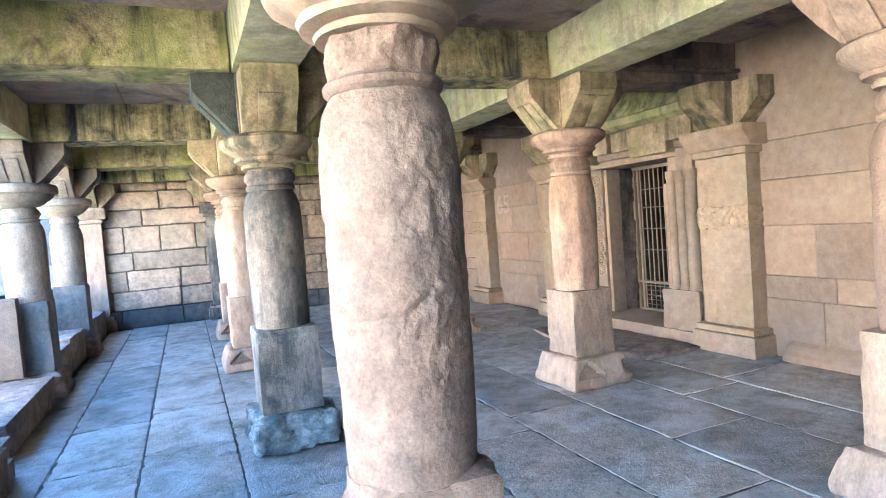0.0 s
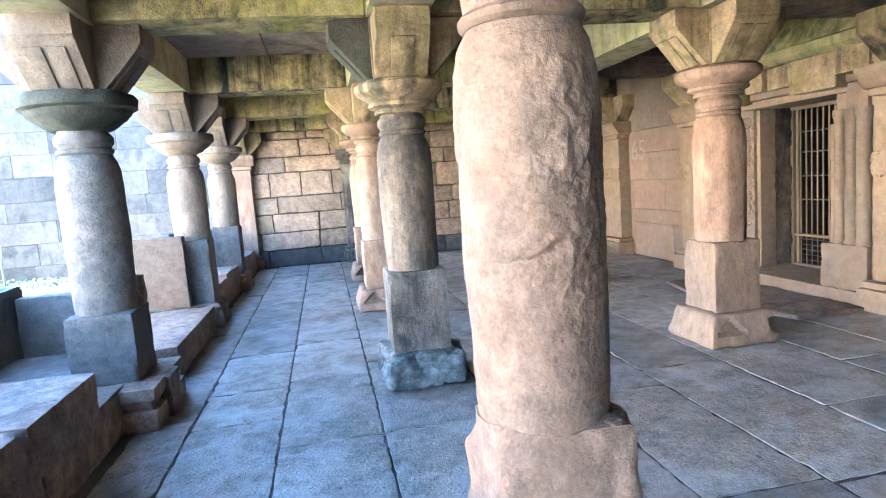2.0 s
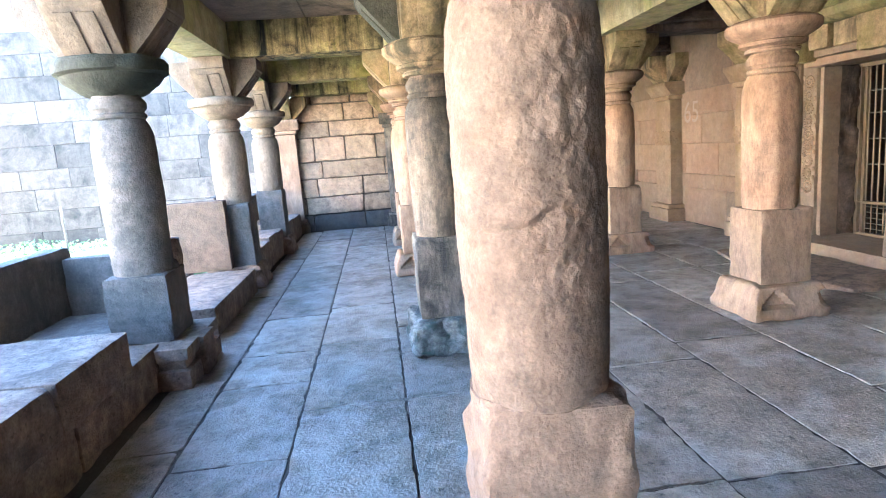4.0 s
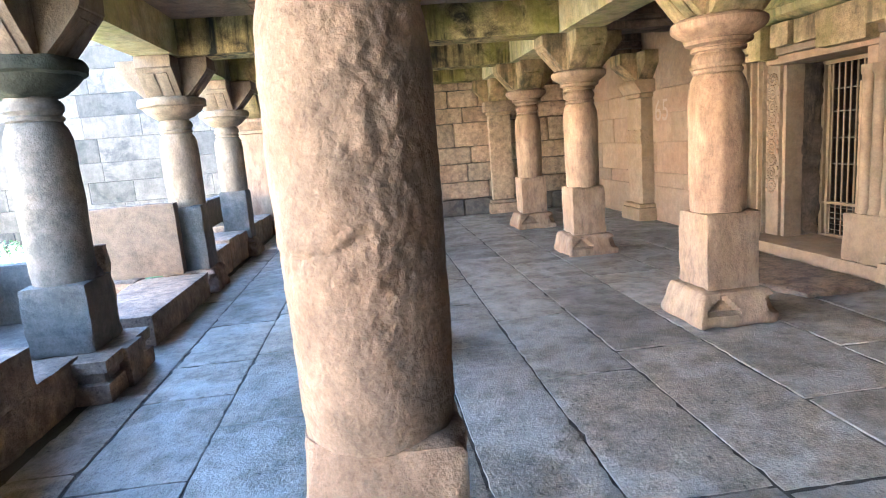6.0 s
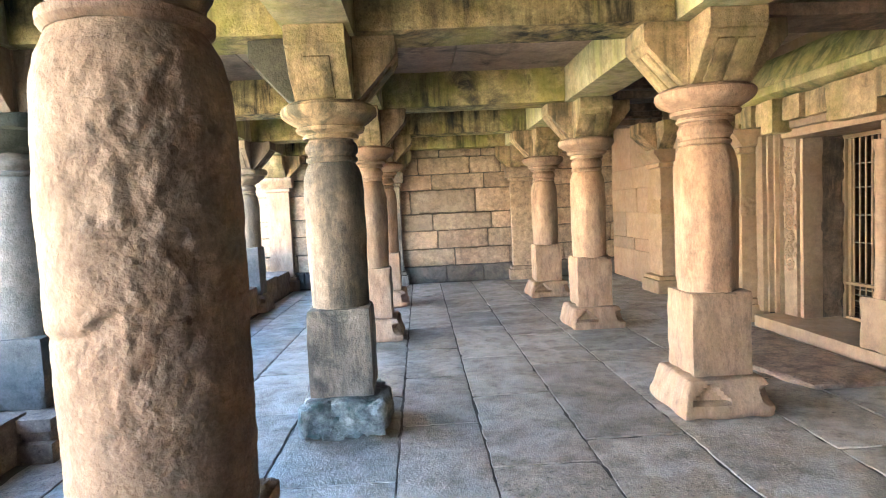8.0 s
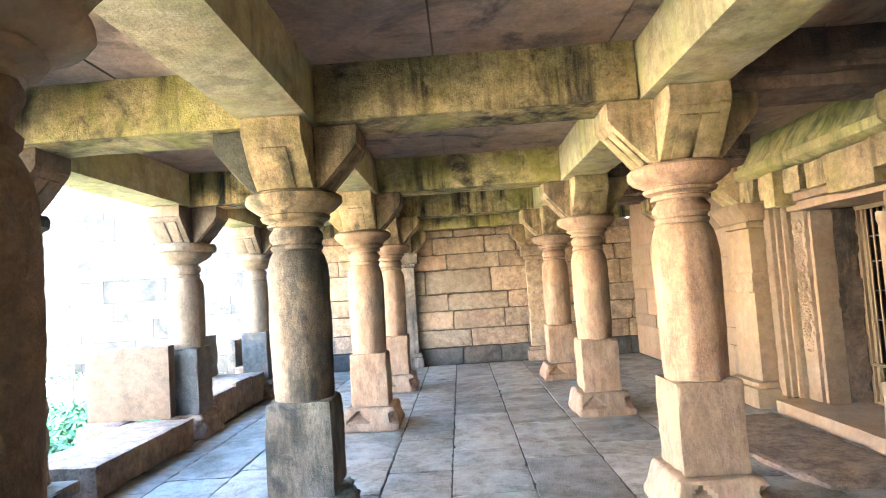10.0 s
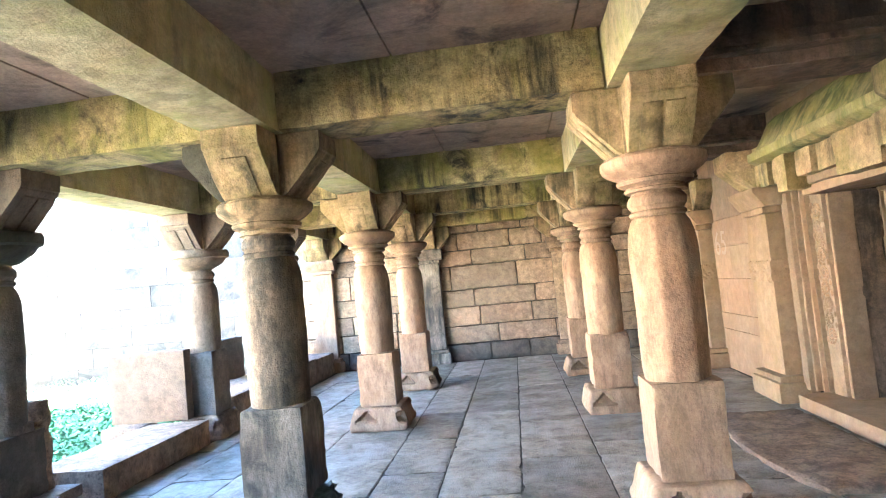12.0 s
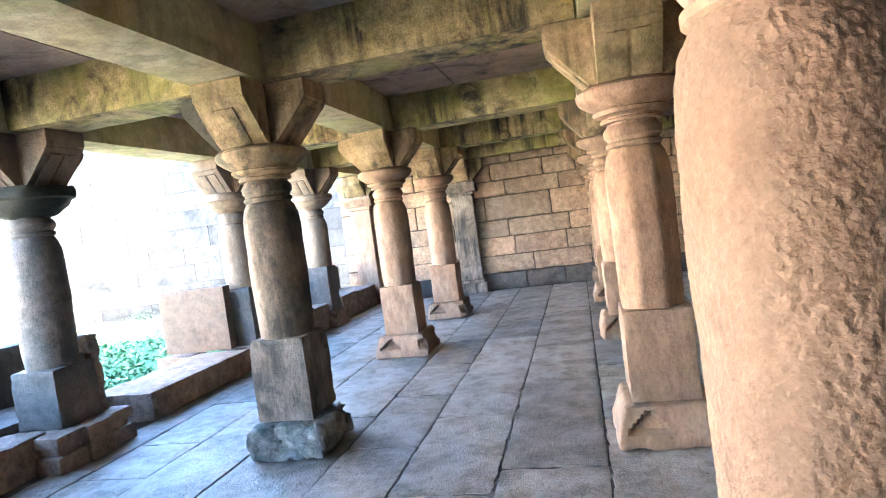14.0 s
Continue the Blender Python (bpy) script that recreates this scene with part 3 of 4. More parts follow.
def column(x, y, label, seed, plinth_mat=PINK, block_mat=PINK, shaft_mat=PINK, ring_mat=PINK, cap_mat=PINK, brack_mat=BRACK,
           z_block=0.24, z_shaft=0.80, half=0.20, plinth=0.29, facet=0.25, broad=False, cells=0.045, segs=48, steps=0.03, spall=None, dark=(), plinth_kind="hewn", group="hall columns", broken=False, lift=0.0):
    col = thing("stone_column", x, y, 0, label, "column", group)
    if plinth_kind == "boulder":
        bm = rough_box(-plinth - 0.02, plinth + 0.02, -plinth - 0.02, plinth + 0.02, 0.0, z_block, 0.065, 0.022, 0.045, 5.5, seed, 0.9)
        for v in bm.verts:
            v.co.z = min(max(v.co.z, 0.0), z_block)
        part("plinth", bm, plinth_mat, col, "rough rounded plinth with blue-green lichen", True)
    elif plinth_kind == "hewn":
        bm = rough_box(-plinth, plinth, -plinth, plinth, 0.0, z_block, 0.022, 0.022, 0.012, 6, seed, 0.9)
        for v in bm.verts:          # the base leans in towards its top and is hollowed under the corners
            k = v.co.z / z_block
            f = 1.06 - 0.24 * max(0.0, k - 0.25)
            e = min(abs(v.co.x), abs(v.co.y)) / plinth
            if e > 0.7 and v.co.x > 0 and 0.3 < k < 0.85:      # a scooped corner under a curled lip
                f *= 1 - 0.2 * min(1.0, (e - 0.7) * 6) * math.sin((k - 0.3) / 0.5 * math.pi)
            if v.co.y < -0.85 * plinth and 0.42 < k < 0.86 and abs(v.co.x + 0.12) < 0.07 * (0.9 - k) / 0.3:
                v.co.y += 0.05        # a three-cornered socket
            v.co.x *= f
            v.co.y *= f
        part("plinth", bm, plinth_mat, col, "", True)
    else:
        bm = rough_box(-plinth, plinth, -plinth - 0.06, plinth + 0.06, 0.0, 0.13, 0.012, 0.05, 0.005, 6, seed, 0.4)
        foot = part("plinth", bm, plinth_mat, col, "", True)
        bm = rough_box(-plinth + 0.035, plinth - 0.035, -plinth - 0.02, plinth + 0.02, 0.13, 0.19, 0.01, 0.05, 0.005, 6, seed + 1)
        part("plinth_recess", bm, plinth_mat, col, "", True)
        bm = rough_box(-plinth, plinth, -plinth - 0.05, plinth + 0.05, 0.19, z_block, 0.012, 0.05, 0.006, 6, seed + 2, 0.4)
        part("plinth_top", bm, plinth_mat, col, "", True)
        bm = rough_box(plinth - 0.1, plinth + 0.035, -0.13, 0.13, 0.0, z_block - 0.004, 0.012, 0.05, 0.006, 6, seed + 3, 0.4)
        part("plinth_lug", bm, plinth_mat, foot, "", True)
    bm = rough_box(-half, half, -half, half, z_block, z_shaft, 0.014, min(cells, 0.034), 0.006, 6, seed + 1, 1.0)
    if broken:          # the block's west corners are broken away into the shaft
        for v in bm.verts:
            a, k = math.degrees(math.atan2(v.co.y, v.co.x)), (v.co.z - z_shaft + 0.16) / 0.16
            r = math.hypot(v.co.x, v.co.y)
            if k > 0 and r > 0.19 and (a < -75 or a > 95):
                f = 1 + (0.188 / r - 1) * min(1.0, k) ** 0.8
                v.co.x *= f
                v.co.y *= f
        wobble(bm, 0.012, 13, seed + 9)
    part("pedestal_block", bm, block_mat, col, "", True)
    top = 1.76 + lift
    k = (top - z_shaft + 0.01) / 0.93
    bm = lathe([(r, z_shaft - 0.01 + z * k) for r, z in SHAFT], segs, facet, 8, radians(22.5), steps)
    wobble(bm, 0.005, 4.5, seed + 2)
    if spall:
        spall(bm)
    shaft = part("shaft", bm, shaft_mat, col, "", True)
    shaft.data.set_sharp_from_angle(angle=radians(80))
    ring = BROKEN if broken else RING
    bm = lathe([(r, top - 0.005 + z) for r, z in ring], segs, facet * 0.4, 8, radians(22.5), 0.012)
    wobble(bm, 0.028 if broken else 0.004, 9, seed + 3, mask=(lambda c: max(0.15, min(1.0, (c.z - top - 0.03) * 20))) if broken else None)
    part("neck_ring", bm, ring_mat, col, "", True)
    rise = (0.226 - lift) / 0.226
    bm = lathe([(r, 1.905 + lift + z * rise) for r, z in (BROAD if broad else BOWL)], segs, 0, 8, 0, 0.02)
    wobble(bm, 0.013 if broad else 0.007, 7, seed + 4)
    part("capital", bm, cap_mat, col, "", True)
    bracket(col, x, y, 2.125, BEAM_Z - 0.002, 0.46, 0.38, brack_mat, seed, dark=dark, ribs=x > 3 or x < 0)
    return col


def spall_front(bm):
    """The worn face of the near column: a rugged patch where the skin of the stone has come off."""
    bm.normal_update()
    for v in bm.verts:
        a = math.degrees(math.atan2(v.co.y, v.co.x))
        f = max(0.0, 1 - abs((a + 67 + 24 * noise.noise(Vector((0, 0, v.co.z * 4)))) / 44)) ** 0.5
        g = max(0.0, min(1.0, (v.co.z - 0.9) * 4)) * max(0.0, min(1.0, (1.80 - v.co.z) * 8))
        k = noise.fractal(v.co * 21, 0.65, 2.2, 6)
        ridge = 0.5 - abs(noise.noise(v.co * 15 + Vector((3, 1, 8))))
        v.co -= v.normal * f * g * (0.004 + 0.009 * k + 0.006 * ridge + 0.003 * noise.fractal(v.co * 60, 0.8, 2.1, 3))
        v.co += v.normal * 0.0018 * noise.fractal(v.co * 45, 0.9, 2.1, 3)
        # an old break runs round the west side; the piece below sits back
        zc = 1.215 + 0.02 * noise.noise(Vector((a * 0.05, 1, 2))) + 0.0009 * max(0.0, a + 130)
        if a < -82 or a > 110:
            d = v.co.z - zc
            v.co -= v.normal * (0.008 * math.exp(-(d / 0.006) ** 2) + (0.007 * math.exp(d / 0.12) if d < 0 else 0.0))


def spall_even(bm):
    """Pick marks all over the shaft."""
    bm.normal_update()
    for v in bm.verts:
        k = 0.45 + 0.55 * max(0.0, min(1.0, (v.co.x + 0.17) * 7))
        p = Vector((v.co.x * 78, v.co.y * 78, v.co.z * 74 + v.co.x * 30))
        v.co += v.normal * (k * 0.0045 * noise.noise(p) + 0.0012 * noise.noise(v.co * 18))



near_a = column(0.89, ROWS_Y[0], "rugged pink sandstone column with a worn, spalled shaft on a chipped block", 1, ROUGH, ROUGH, ROUGH, ROUGH, OCHRE, BRACK, 0.22, 0.77, 0.197, 0.29, 0.05, cells=0.025, segs=160, steps=0.009, spall=spall_front, broken=True, lift=0.06)
near_b = column(BX, ROWS_Y[0], "pale sandstone column with a pick-marked round shaft", 21, PALE, PALE, PICKED, PALE, PALE, PALE, segs=300, facet=0.0, steps=0.0045, spall=spall_even)
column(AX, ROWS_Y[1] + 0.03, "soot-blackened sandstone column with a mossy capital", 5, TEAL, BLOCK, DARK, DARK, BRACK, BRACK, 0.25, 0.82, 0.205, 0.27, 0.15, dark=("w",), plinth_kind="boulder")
column(BX - 0.01, ROWS_Y[1] - 0.02, "pink sandstone column with facets on a pale square block", 9, PALE, PALE, PINK, PINK, PINK, BRACK, 0.25, 0.80, 0.20, 0.285, 0.7)
column(AX, ROWS_Y[2] - 0.03, "pink sandstone column on a square block", 11, PINK, PINK, PINK, PINK, PALE, BRACK)
column(BX, ROWS_Y[2], "pink sandstone column on a square block", 13, PINK, PINK, PINK, PINK, PALE, BRACK)
column(AX + 0.03, ROWS_Y[3] - 0.15, "pink sandstone column on a square block", 15, PINK, PINK, PINK, PINK, PINK, BRACK)
column(BX, ROWS_Y[3], "pink sandstone column on a square block", 17, PINK, PINK, PINK, PINK, PINK, BRACK)
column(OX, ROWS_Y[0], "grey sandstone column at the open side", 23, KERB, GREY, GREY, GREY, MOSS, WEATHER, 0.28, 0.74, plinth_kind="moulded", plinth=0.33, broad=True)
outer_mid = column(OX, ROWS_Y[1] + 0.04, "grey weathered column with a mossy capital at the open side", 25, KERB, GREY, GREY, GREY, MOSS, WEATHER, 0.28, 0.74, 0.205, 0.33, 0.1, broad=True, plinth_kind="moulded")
slab = rough_box(-0.16, 0.175, 0.215, 0.305, 0.272, 0.93, 0.02, 0.03, 0.012, 7, 83, 0.9)
part("rear_slab", slab, KERB, outer_mid, "dark broken slab standing behind the block", True)
lip = rough_box(0.06, 0.20, 0.02, 0.2, 0.725, 0.80, 0.03, 0.025, 0.014, 9, 84, 0.8)
part("block_lip", lip, GREY, outer_mid, "", True)
column(OX, ROWS_Y[2] + 0.04, "pale grey column at the open side", 27, KERB, GREY, WEATHER, WEATHER, WEATHER, WEATHER, 0.26, 0.98, 0.19, 0.26, 0.1, broad=True)
column(OX + 0.02, ROWS_Y[3] - 0.06, "pale grey column at the open side", 29, KERB, GREY, WEATHER, WEATHER, WEATHER, WEATHER, 0.26, 0.98, 0.19, 0.26, 0.1, broad=True)
# ---------------------------------------------------------------- doorway
door = thing("door_1", IN, 5.76, 0, "carved stone doorway with stepped mouldings and a raised sill", "doorway", "", "structure")
D0, D1, DT = DOOR[0] - 5.76, DOOR[1] - 5.76, DOOR[3]


def at_door(name, x0, x1, y0, y1, z0, z1, mat=INNER, tag="", bevel=0.012, cell=0.05, amp=0.004, seed=1, freq=5):
    return part(name, rough_box(x0, x1, y0, y1, z0, z1, bevel, cell, amp, freq, seed, 0.4), mat, door, tag, True)


for s, edge in ((1, D1), (-1, D0)):
    if s > 0:        # bands step outwards from the opening to the wall's face
        steps = [(0.0, 0.03, 0.095, 0), (0.03, 0.09, 0.115, 0), (0.09, 0.31, 0.085, 1), (0.31, 0.335, 0.05, 0), (0.335, 0.36, 0.075, 0), (0.36, 0.40, 0.03, 0), (0.40, 0.425, 0.055, 0), (0.425, 0.47, -0.005, 0), (0.47, 0.60, -0.045, 0)]
    else:
        steps = [(0.0, 0.13, -0.06, 0), (0.13, 0.16, -0.085, 0), (0.16, 0.30, -0.105, 0), (0.30, 0.345, -0.13, 0), (0.345, 0.43, -0.15, 0), (0.43, 0.50, -0.12, 0)]
    for k, (u0, u1, out, carve) in enumerate(steps):
        a, b = sorted((edge + s * u0, edge + s * u1))
        if s < 0 and a < 4.82 - 5.76:
            a = 4.82 - 5.76
        if b - a < 0.02:
            continue
        band = at_door("jamb_moulding", out, 0.30 if s > 0 else 0.02, a + 0.001, b - 0.001, 0.13, DT + (0.0 if k < 2 else 0.08), seed=200 + k + 20 * s)
        if carve and s > 0:
            for i in range(9):          # scrolls climbing the jamb, each winding the other way
                bm = bmesh.new()
                z, w = 0.68 + i * 0.142, 1 if i % 2 else -1
                for q in range(26):
                    an = (q / 25 * 3.4 * math.pi - 0.6 * math.pi)
                    rr = 0.074 - 0.0024 * q
                    m = Matrix.Translation((out - 0.002, (a + b) / 2 + w * rr * math.cos(an), z + rr * math.sin(an)))
                    bmesh.ops.create_icosphere(bm, subdivisions=1, radius=0.017 - 0.0003 * q, matrix=m)
                for q in (-1, 1):        # a leaf in each corner
                    m = Matrix.Translation((out, (a + b) / 2 - w * 0.085, z + q * 0.05)) @ Matrix.Diagonal((0.6, 0.8, 1.5, 1.0))
                    bmesh.ops.create_icosphere(bm, subdivisions=2, radius=0.02, matrix=m)
                wobble(bm, 0.004, 30, 300 + i)
                part("carved_scroll", bm, INNER, band, "worn scroll carving climbing the jamb", True)
    # deep reveal of the opening
    a, b = sorted((edge - s * (-0.02 if s > 0 else 0.035), edge + s * 0.25))
    at_door("reveal", 0.135 if s > 0 else 0.02, 0.52, a, b, 0.10, DT, BEAMDK if s > 0 else ROUGH, "rough hewn brown reveal", seed=231 + s, amp=0.03, freq=7, cell=0.035)
# half-round shafts on a block stand on the south side
at_door("jamb_block", -0.21, -0.155, 4.815 - 5.76, 5.33 - 5.76, 0.132, 0.56, INNER, "", 0.015, 0.035, 0.01, 236, 8)
at_door("jamb_strip", -0.055, 0.018, D0 + 0.001, D0 + 0.075, 0.132, 1.68, INNER, "", 0.01, 0.04, 0.006, 237)
for k, (y, rad) in enumerate(((4.905, 0.062), (5.035, 0.055), (5.16, 0.05))):
    bm = lathe([(rad * 1.15, 0.562), (rad * 1.15, 0.60), (rad, 0.62), (rad, 1.70), (rad * 1.2, 1.73), (rad * 1.2, 1.79)], 20, 0.2, 8, 0, 0.05)
    wobble(bm, 0.006, 8, 270 + k)
    bmesh.ops.translate(bm, verts=bm.verts[:], vec=(-0.15, y - 5.76, 0))
    part("jamb_shaft", bm, INNER, door, "", True)
at_door("lintel", -0.09, 0.32, D0 - 0.36, D1 + 0.36, DT + 0.082, 2.16, seed=240)
at_door("lintel_fillet", -0.06, 0.5, D0 - 0.12, D1 + 0.12, DT, DT + 0.08, seed=241)
for k, (y0, y1, out) in enumerate(((-0.98, -0.62, -0.24), (-0.60, -0.02, -0.20), (0.0, 0.32, -0.16), (0.34, 0.60, -0.20), (0.66, 0.86, -0.26), (0.88, 1.05, -0.20), (1.07, 1.28, -0.24))):
    at_door("frieze_block", out, 0.02, y0, y1, 2.0 if k in (1, 4) else 2.10, 2.33, BRACK, seed=250 + k, amp=0.01)
bm = prism([(0.0, 2.33), (-0.22, 2.33), (-0.30, 2.37), (-0.30, 2.45), (-0.2, 2.47), (0, 2.47)], -1.0, 1.34, "y")
part("cornice", soften(bm, 0.01, 0.1, 0.006, 261), LIME, door, "projecting mossy cornice", True)
bm = prism([(0.0, 2.47), (-0.24, 2.47), (-0.10, 2.72), (0, 2.80)], -0.95, 1.30, "y")
part("sloping_course", soften(bm, 0.012, 0.1, 0.012, 262), LIME, door, "", True)
at_door("sill", -0.20, 0.50, D0 - 0.42, D1 + 0.40, 0.0, 0.13, INNER, "worn pale stone sill", seed=263, amp=0.008)
step = rough_box(-0.42, 0.42, -1.0, 1.0, 0.0, 0.045, 0.02, 0.035, 0.014, 5, 264, 0.9)
for v in step.verts:
    v.co.x *= 1 - 0.35 * (v.co.y / 1.0) ** 2 if v.co.x < 0 else 1
ob = part("threshold_stone", step, KERB, None, "", True)
ob.location = (4.50, 5.75, 0.0)
tagged(ob, "dark worn half-round threshold stone before the doorway", "step")

gate = thing("metal_gate", IN + 0.545, 5.76, 0.105, "brown painted metal gate with upright bars, closed", "gate")
G0, G1, GT = D0 - 0.02, D1 + 0.04, DT - 0.10


def bar(name, y0, y1, z0, z1, d=0.02, mat=GATE, x=0.0):
    part(name, box(x - d / 2, x + d / 2, y0, y1, z0, z1, 0.003, 0, 1), mat, gate)


bar("frame_rail", G0 + 0.041, G1 - 0.041, GT - 0.04, GT, 0.036)
bar("frame_rail", G0 + 0.041, G1 - 0.041, 0.0, 0.04, 0.036)
bar("frame_rail", G0 + 0.041, G1 - 0.041, 0.36, 0.39, 0.036)
bar("frame_stile", G0, G0 + 0.04, 0, GT, 0.04)
bar("frame_stile", G1 - 0.04, G1, 0, GT, 0.04)
bar("frame_stile", G1 - 0.115, G1 - 0.08, 0.041, GT - 0.041, 0.034)
for i in range(14):
    y = G0 + 0.09 + i * (G1 - G0 - 0.23) / 13
    bar("bar", y - 0.008, y + 0.008, 0.392, GT - 0.042, 0.016)
    bar("mesh_bar", y - 0.006, y + 0.006, 0.042, 0.358, 0.012)
for i in range(5):
    z = 0.08 + i * 0.06
    bar("mesh_bar", G0 + 0.042, G1 - 0.042, z, z + 0.012, 0.01, IRON, 0.018)
for z in (0.78, 1.05, 1.32, 1.55):
    bar("cross_bar", G0 + 0.042, G1 - 0.042, z, z + 0.014, 0.01, IRON, 0.018)
# cell behind the gate; near-black walls put its deep shade into the colour
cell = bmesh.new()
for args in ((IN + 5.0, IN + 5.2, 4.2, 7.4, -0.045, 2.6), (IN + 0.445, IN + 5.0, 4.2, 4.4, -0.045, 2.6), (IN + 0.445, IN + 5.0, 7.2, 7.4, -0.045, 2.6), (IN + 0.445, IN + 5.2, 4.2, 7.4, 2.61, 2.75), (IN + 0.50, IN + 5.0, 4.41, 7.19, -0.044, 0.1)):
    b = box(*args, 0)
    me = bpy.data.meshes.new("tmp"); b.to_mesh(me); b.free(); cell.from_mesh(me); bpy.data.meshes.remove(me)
tagged(part("wall_cell", cell, FILL_SHADE, None), "near-black walls in place of the shade deep in the cell", "wall", "", "structure")

# ---------------------------------------------------------------- open side: benches, kerbs, slabs
def stone_piece(name, x0, x1, y0, y1, z0, z1, mat, label, category, seed, amp=0.01, chip=0.6, cell=0.05, group=""):
    ob = part(name, rough_box(x0, x1, y0, y1, z0, z1, 0.018, cell, amp, 5, seed, chip), mat, None, "", True)
    return tagged(ob, label, category, group)


def stone_bench(y0, y1, cuts, seed):
    """A bench of a lower course and proud seat stones; both ends and joints are chipped."""
    ob = thing("stone_bench", -1.36, (y0 + y1) / 2, 0, "dark stone bench with a dusty top between columns", "bench", "benches")
    mid = (y0 + y1) / 2

    def add(name, ya, yb, x0, x1, z0, z1, k):
        part(name, rough_box(x0 + 1.36, x1 + 1.36, ya - mid, yb - mid, z0, z1, 0.018, 0.045, 0.01, 5, seed + k, 0.7), KERB, ob, "", True)
    for k, (ya, yb) in enumerate(zip(cuts, cuts[1:])):
        add("seat_stone", ya + 0.003, yb - 0.003, -1.72, -0.94, 0.302, 0.56, k)
    m = y0 + (y1 - y0) * 0.45
    add("course_stone", y0, m - 0.003, -1.75, -1.02, 0.0, 0.30, 7)
    add("course_stone", m + 0.003, y1, -1.75, -1.02, 0.0, 0.30, 8)


stone_bench(2.35, 4.40, (2.30, 3.02, 3.80), 301)
stone_bench(BACK + 0.05, 1.52, (BACK + 0.05, -1.2, 0.3, 1.52), 311)
stone_piece("bench_ledge", -2.05, -1.36, 3.70, 5.21, 0.0, 0.36, GREY, "low stone ledge behind the column", "bench", 306)
stone_piece("back_slab", -2.12, -1.96, 2.3, 5.40, 0.0, 0.88, GREY, "dark upright back slab of the seat", "slab", 307)
stone_piece("back_slab", -1.955, -1.38, 5.22, 5.37, 0.0, 0.80, GREY, "dark upright end slab of the seat", "slab", 308)
stone_piece("kerb", -1.62, -0.92, 5.40, 7.10, 0.0, 0.27, KERB, "long low kerb stone with a dusty top", "kerb", 309)
stone_piece("seat_slab", -2.07, -1.17, 7.11, 7.26, 0.27, 1.04, SLAB, "large pale upright stone slab on the kerb", "slab", 310)
stone_piece("kerb", -2.05, -1.622, 6.9, 7.28, 0.0, 0.272, KERB, "short kerb stone under the slab", "kerb", 311)
for k, (y0, y1, z) in enumerate(((7.84, 8.5, 0.38), (8.51, 9.1, 0.42), (9.11, 9.64, 0.40), (10.2, 10.9, 0.42), (10.91, 11.9, 0.40))):
    stone_piece("seat_block", -1.66, -0.99, y0, y1, 0.0, z, KERB, "stone seat block along the open side", "bench", 320 + k, group="seat blocks")
for k, (y0, y1) in enumerate(((8.7, 9.62), (10.3, 11.8))):
    stone_piece("leaning_slab", -1.80, -1.67, y0, y1, 0.0, 0.99 - 0.15 * k, GREY, "leaning stone back of the seat", "slab", 330 + k)

text = bpy.data.curves.new("chalk_number", "FONT")
text.body, text.size, text.extrude = "65", 0.44, 0.001
num = new("chalk_number", text)
num.matrix_world = Matrix.Translation((IN - 0.013, 9.25, 1.50)) @ Euler((radians(90), 0, radians(-90))).to_matrix().to_4x4()
text.materials.append(plain("chalk", (0.265, 0.195, 0.15), 0.9))
tagged(num, "faint painted number on the dressed wall", "number")

# ---------------------------------------------------------------- outside
bm = bmesh.new()
bmesh.ops.create_grid(bm, x_segments=60, y_segments=60, size=150)
for v in bm.verts:
    v.co.z = -0.35
tagged(part("ground", bm, EARTH, None), "dry earth ground of the courtyard", "ground", "", "structure")
tagged(part("terrace", box(-1.5, 7.5, BACK - 0.02, END + 0.5, -0.5, -0.045, 0), FILL_SHADE, None), "stone base under the hall floor", "floor", "", "structure")
block_wall("wall_court", "sunlit courtyard wall of large weathered blocks", "x", 15.5, -22.0, 20.3, [-0.35, 0.15, 0.65, 1.15, 1.6, 2.15, 2.65, 3.15, 3.7, 4.2, 4.7], [EXT], seed=12, lengths=(0.8, 1.9), depth=0.2, gap=0.002)
# added out of view: reflects the sun through the open side
block_wall("wall_court_west", "added unseen pale wall that throws sunlight into the hall", "y", -13.5, -12.0, 27.5, [-0.35, 0.5, 1.4, 2.3, 3.2, 4.2, 5.2], [BOUNCE], seed=14, lengths=(1.6, 2.8), depth=0.2, sign=-1)
post = tagged(part("metal_post", lathe([(0.018, -0.36), (0.018, 0.92), (0.012, 0.935)], 10), IRON, None, "", True), "thin rusty metal post in the courtyard", "post")
post.location = (-4.75, 11.0, 0.0)

rng = random.Random(4)
bm = bmesh.new()
for i in range(90000):
    x, y = (rng.uniform(-7.0, -2.15), rng.uniform(5.0, 11.0)) if i % 3 else (rng.uniform(-11.5, -2.15), rng.uniform(5.0, 15.4))
    if noise.noise(Vector((x * 0.5, y * 0.5, 2))) < (-0.45 if y < 10 else -0.1):
        continue
    z = -0.35 + rng.uniform(0.02, 0.5) * (0.6 + 0.4 * noise.noise(Vector((x, y, 0))))
    m = Matrix.LocRotScale((x, y, z), Euler((rng.uniform(-0.9, 0.9), rng.uniform(-0.9, 0.9), rng.uniform(0, 6.3))), None)
    s = rng.uniform(0.022, 0.06)
    pts = [m @ Vector(p) for p in ((-s, 0, 0), (0, -s * 0.5, 0.004), (s, 0, 0), (0, s * 0.5, 0.004))]
    bm.faces.new([bm.verts.new(p) for p in pts])
tagged(part("ground_plants", bm, LEAF, None), "low green weeds growing beside the hall", "plants", "", "stuff")

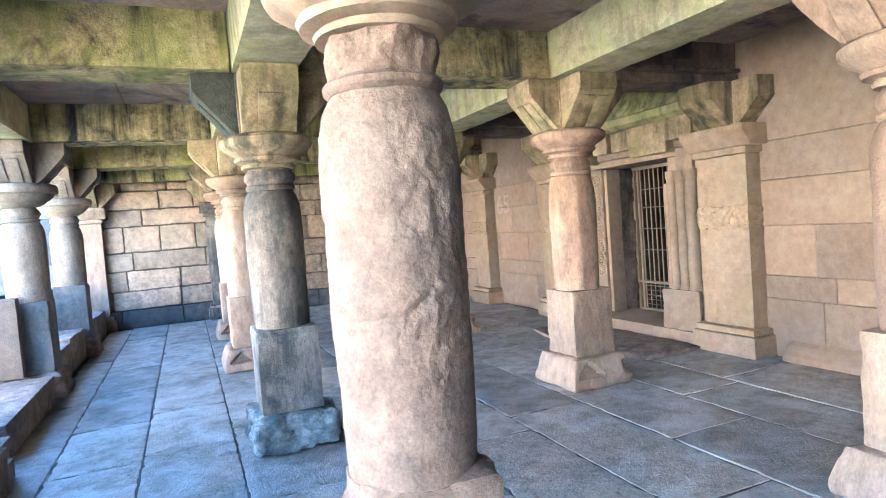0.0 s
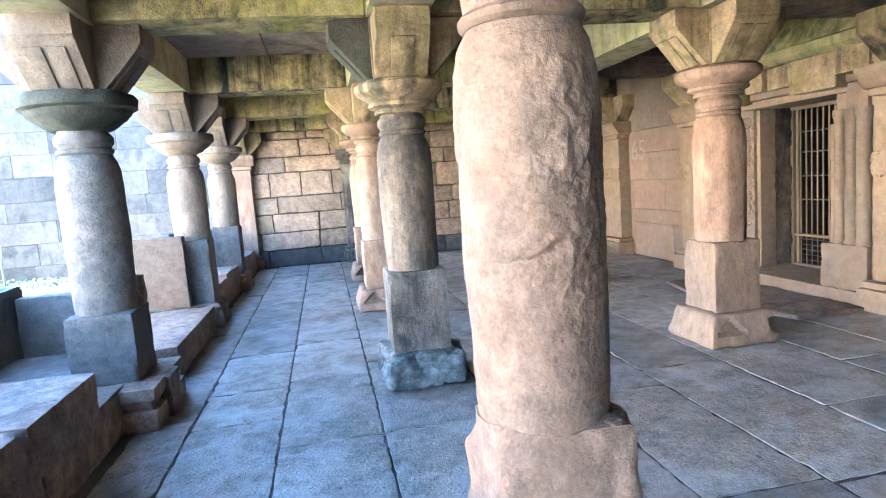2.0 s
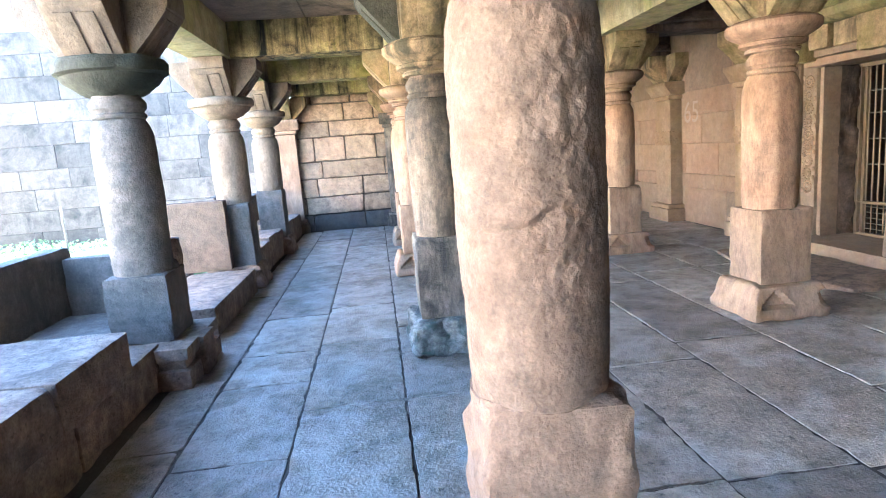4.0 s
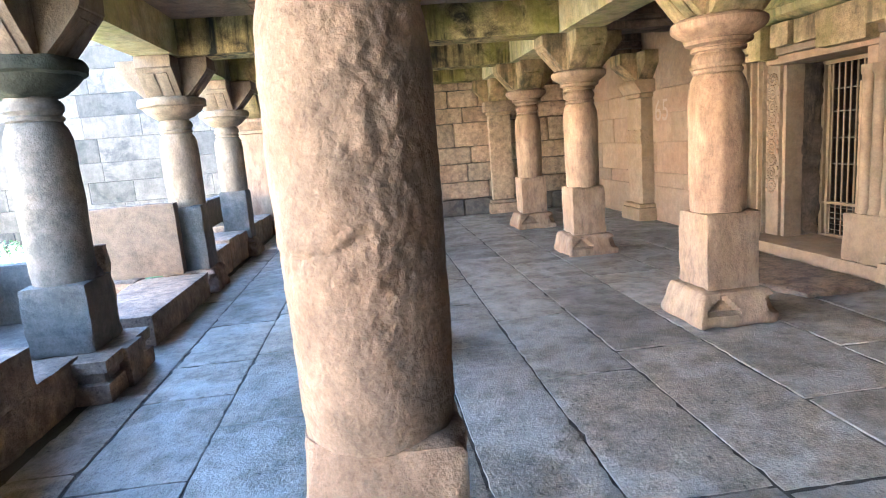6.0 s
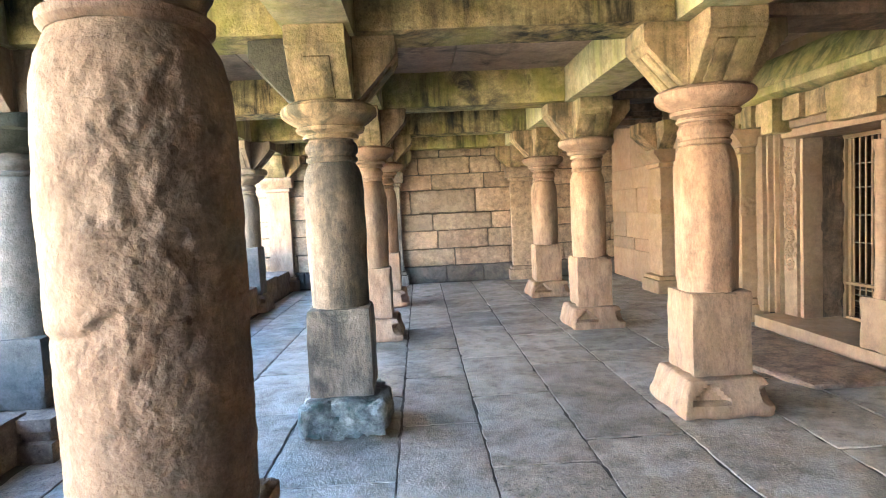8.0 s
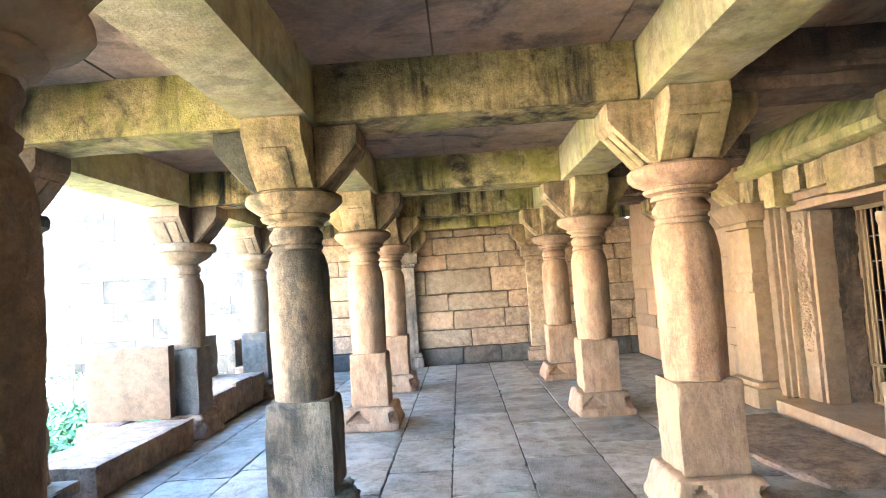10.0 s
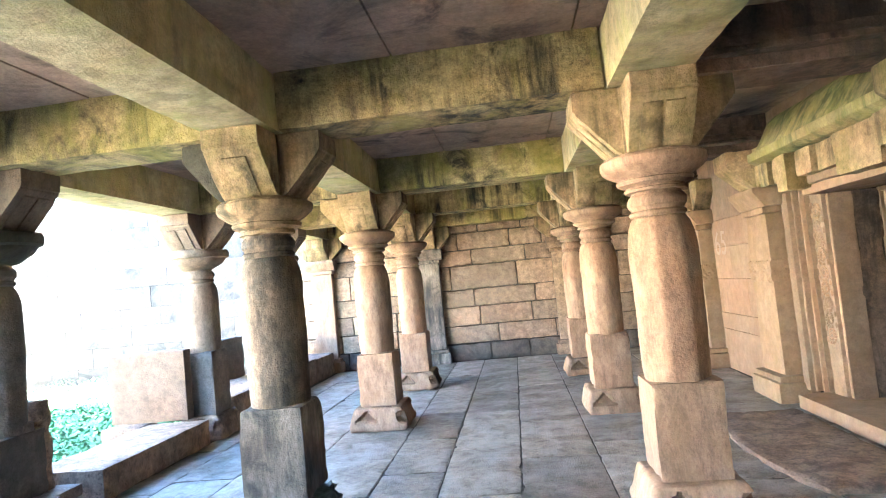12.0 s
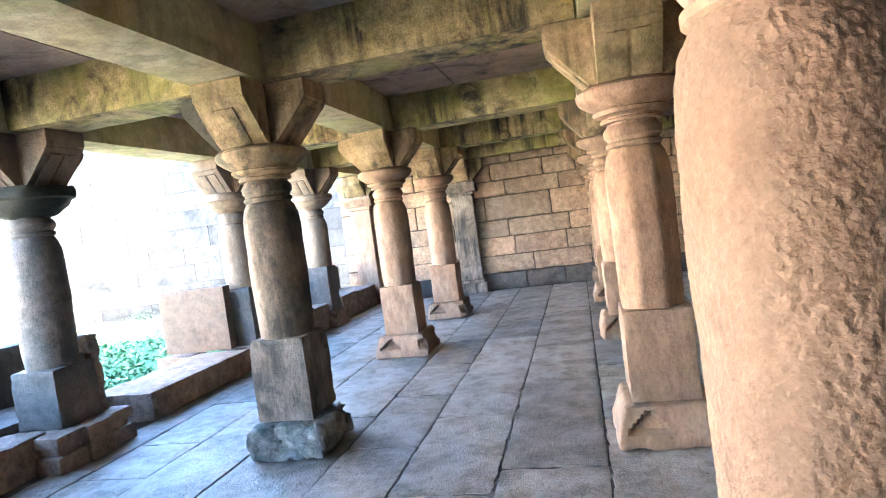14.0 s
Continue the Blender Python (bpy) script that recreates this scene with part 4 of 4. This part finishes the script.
# ---------------------------------------------------------------- floor flagstones
floor = thing("floor", 2.0, 5.2, 0, "grey flagstone floor with open joints", "floor", "", "structure")
part("bed", box(-0.97 - 2.0, IN - 2.0, BACK - 5.2, END - 5.2, -0.044, -0.012, 0), JOINT, floor)
STRIPS = [-0.97, -0.62, -0.05, 0.55, 1.28, 1.80, 2.40, 3.02, 3.72, 4.30, IN]
KNOWN = {1: [3.2, 4.21, 4.84, 5.85, 7.1], 2: [2.3, 3.74, 4.95, 6.04], 3: [3.75, 5.2], 4: [2.55, 4.55, 5.69, 6.7], 5: [2.54, 3.85, 5.1, 6.25], 6: [2.5, 4.15, 5.9], 7: [3.2, 4.9]}
rng = random.Random(11)
for i in range(len(STRIPS) - 1):
    ys = sorted(KNOWN.get(i, []))
    if not ys:
        ys = [rng.uniform(1.5, 3.0)]
    while ys[0] > BACK + 0.9:
        ys.insert(0, ys[0] - rng.uniform(0.9, 1.5))
    ys[0] = BACK
    while ys[-1] < END - 0.7:
        ys.append(ys[-1] + rng.uniform(0.85, 1.5))
    ys[-1] = END
    for y0, y1 in zip(ys, ys[1:]):
        d = rng.uniform(-0.004, 0.003)
        near = 1.0 < (y0 + y1) / 2 < 8.0
        b = rough_box(STRIPS[i] + 0.003 - 2.0, STRIPS[i + 1] - 0.003 - 2.0, y0 + 0.003 - 5.2, y1 - 0.003 - 5.2, -0.05, d, 0.011, 0.05 if near else 0.13, 0.004, 4.5, i * 31 + len(ys) + int(y0 * 7), 0.5)
        cx, cy = (STRIPS[i] + STRIPS[i + 1]) / 2 - 2.0, (y0 + y1) / 2 - 5.2
        for v in b.verts:          # crumbled edges
            k = max(0.0, noise.fractal(v.co * 9 + Vector((i, 0, 4)), 0.9, 2.0, 4) - 0.05)
            ex, ey = (STRIPS[i + 1] - STRIPS[i]) / 2 - abs(v.co.x - cx), (y1 - y0) / 2 - abs(v.co.y - cy)
            if ex < 0.03:
                v.co.x -= math.copysign(0.02 * k, v.co.x - cx)
            if ey < 0.03:
                v.co.y -= math.copysign(0.02 * k, v.co.y - cy)
        part("flagstone", b, FLOOR, floor, "", True)
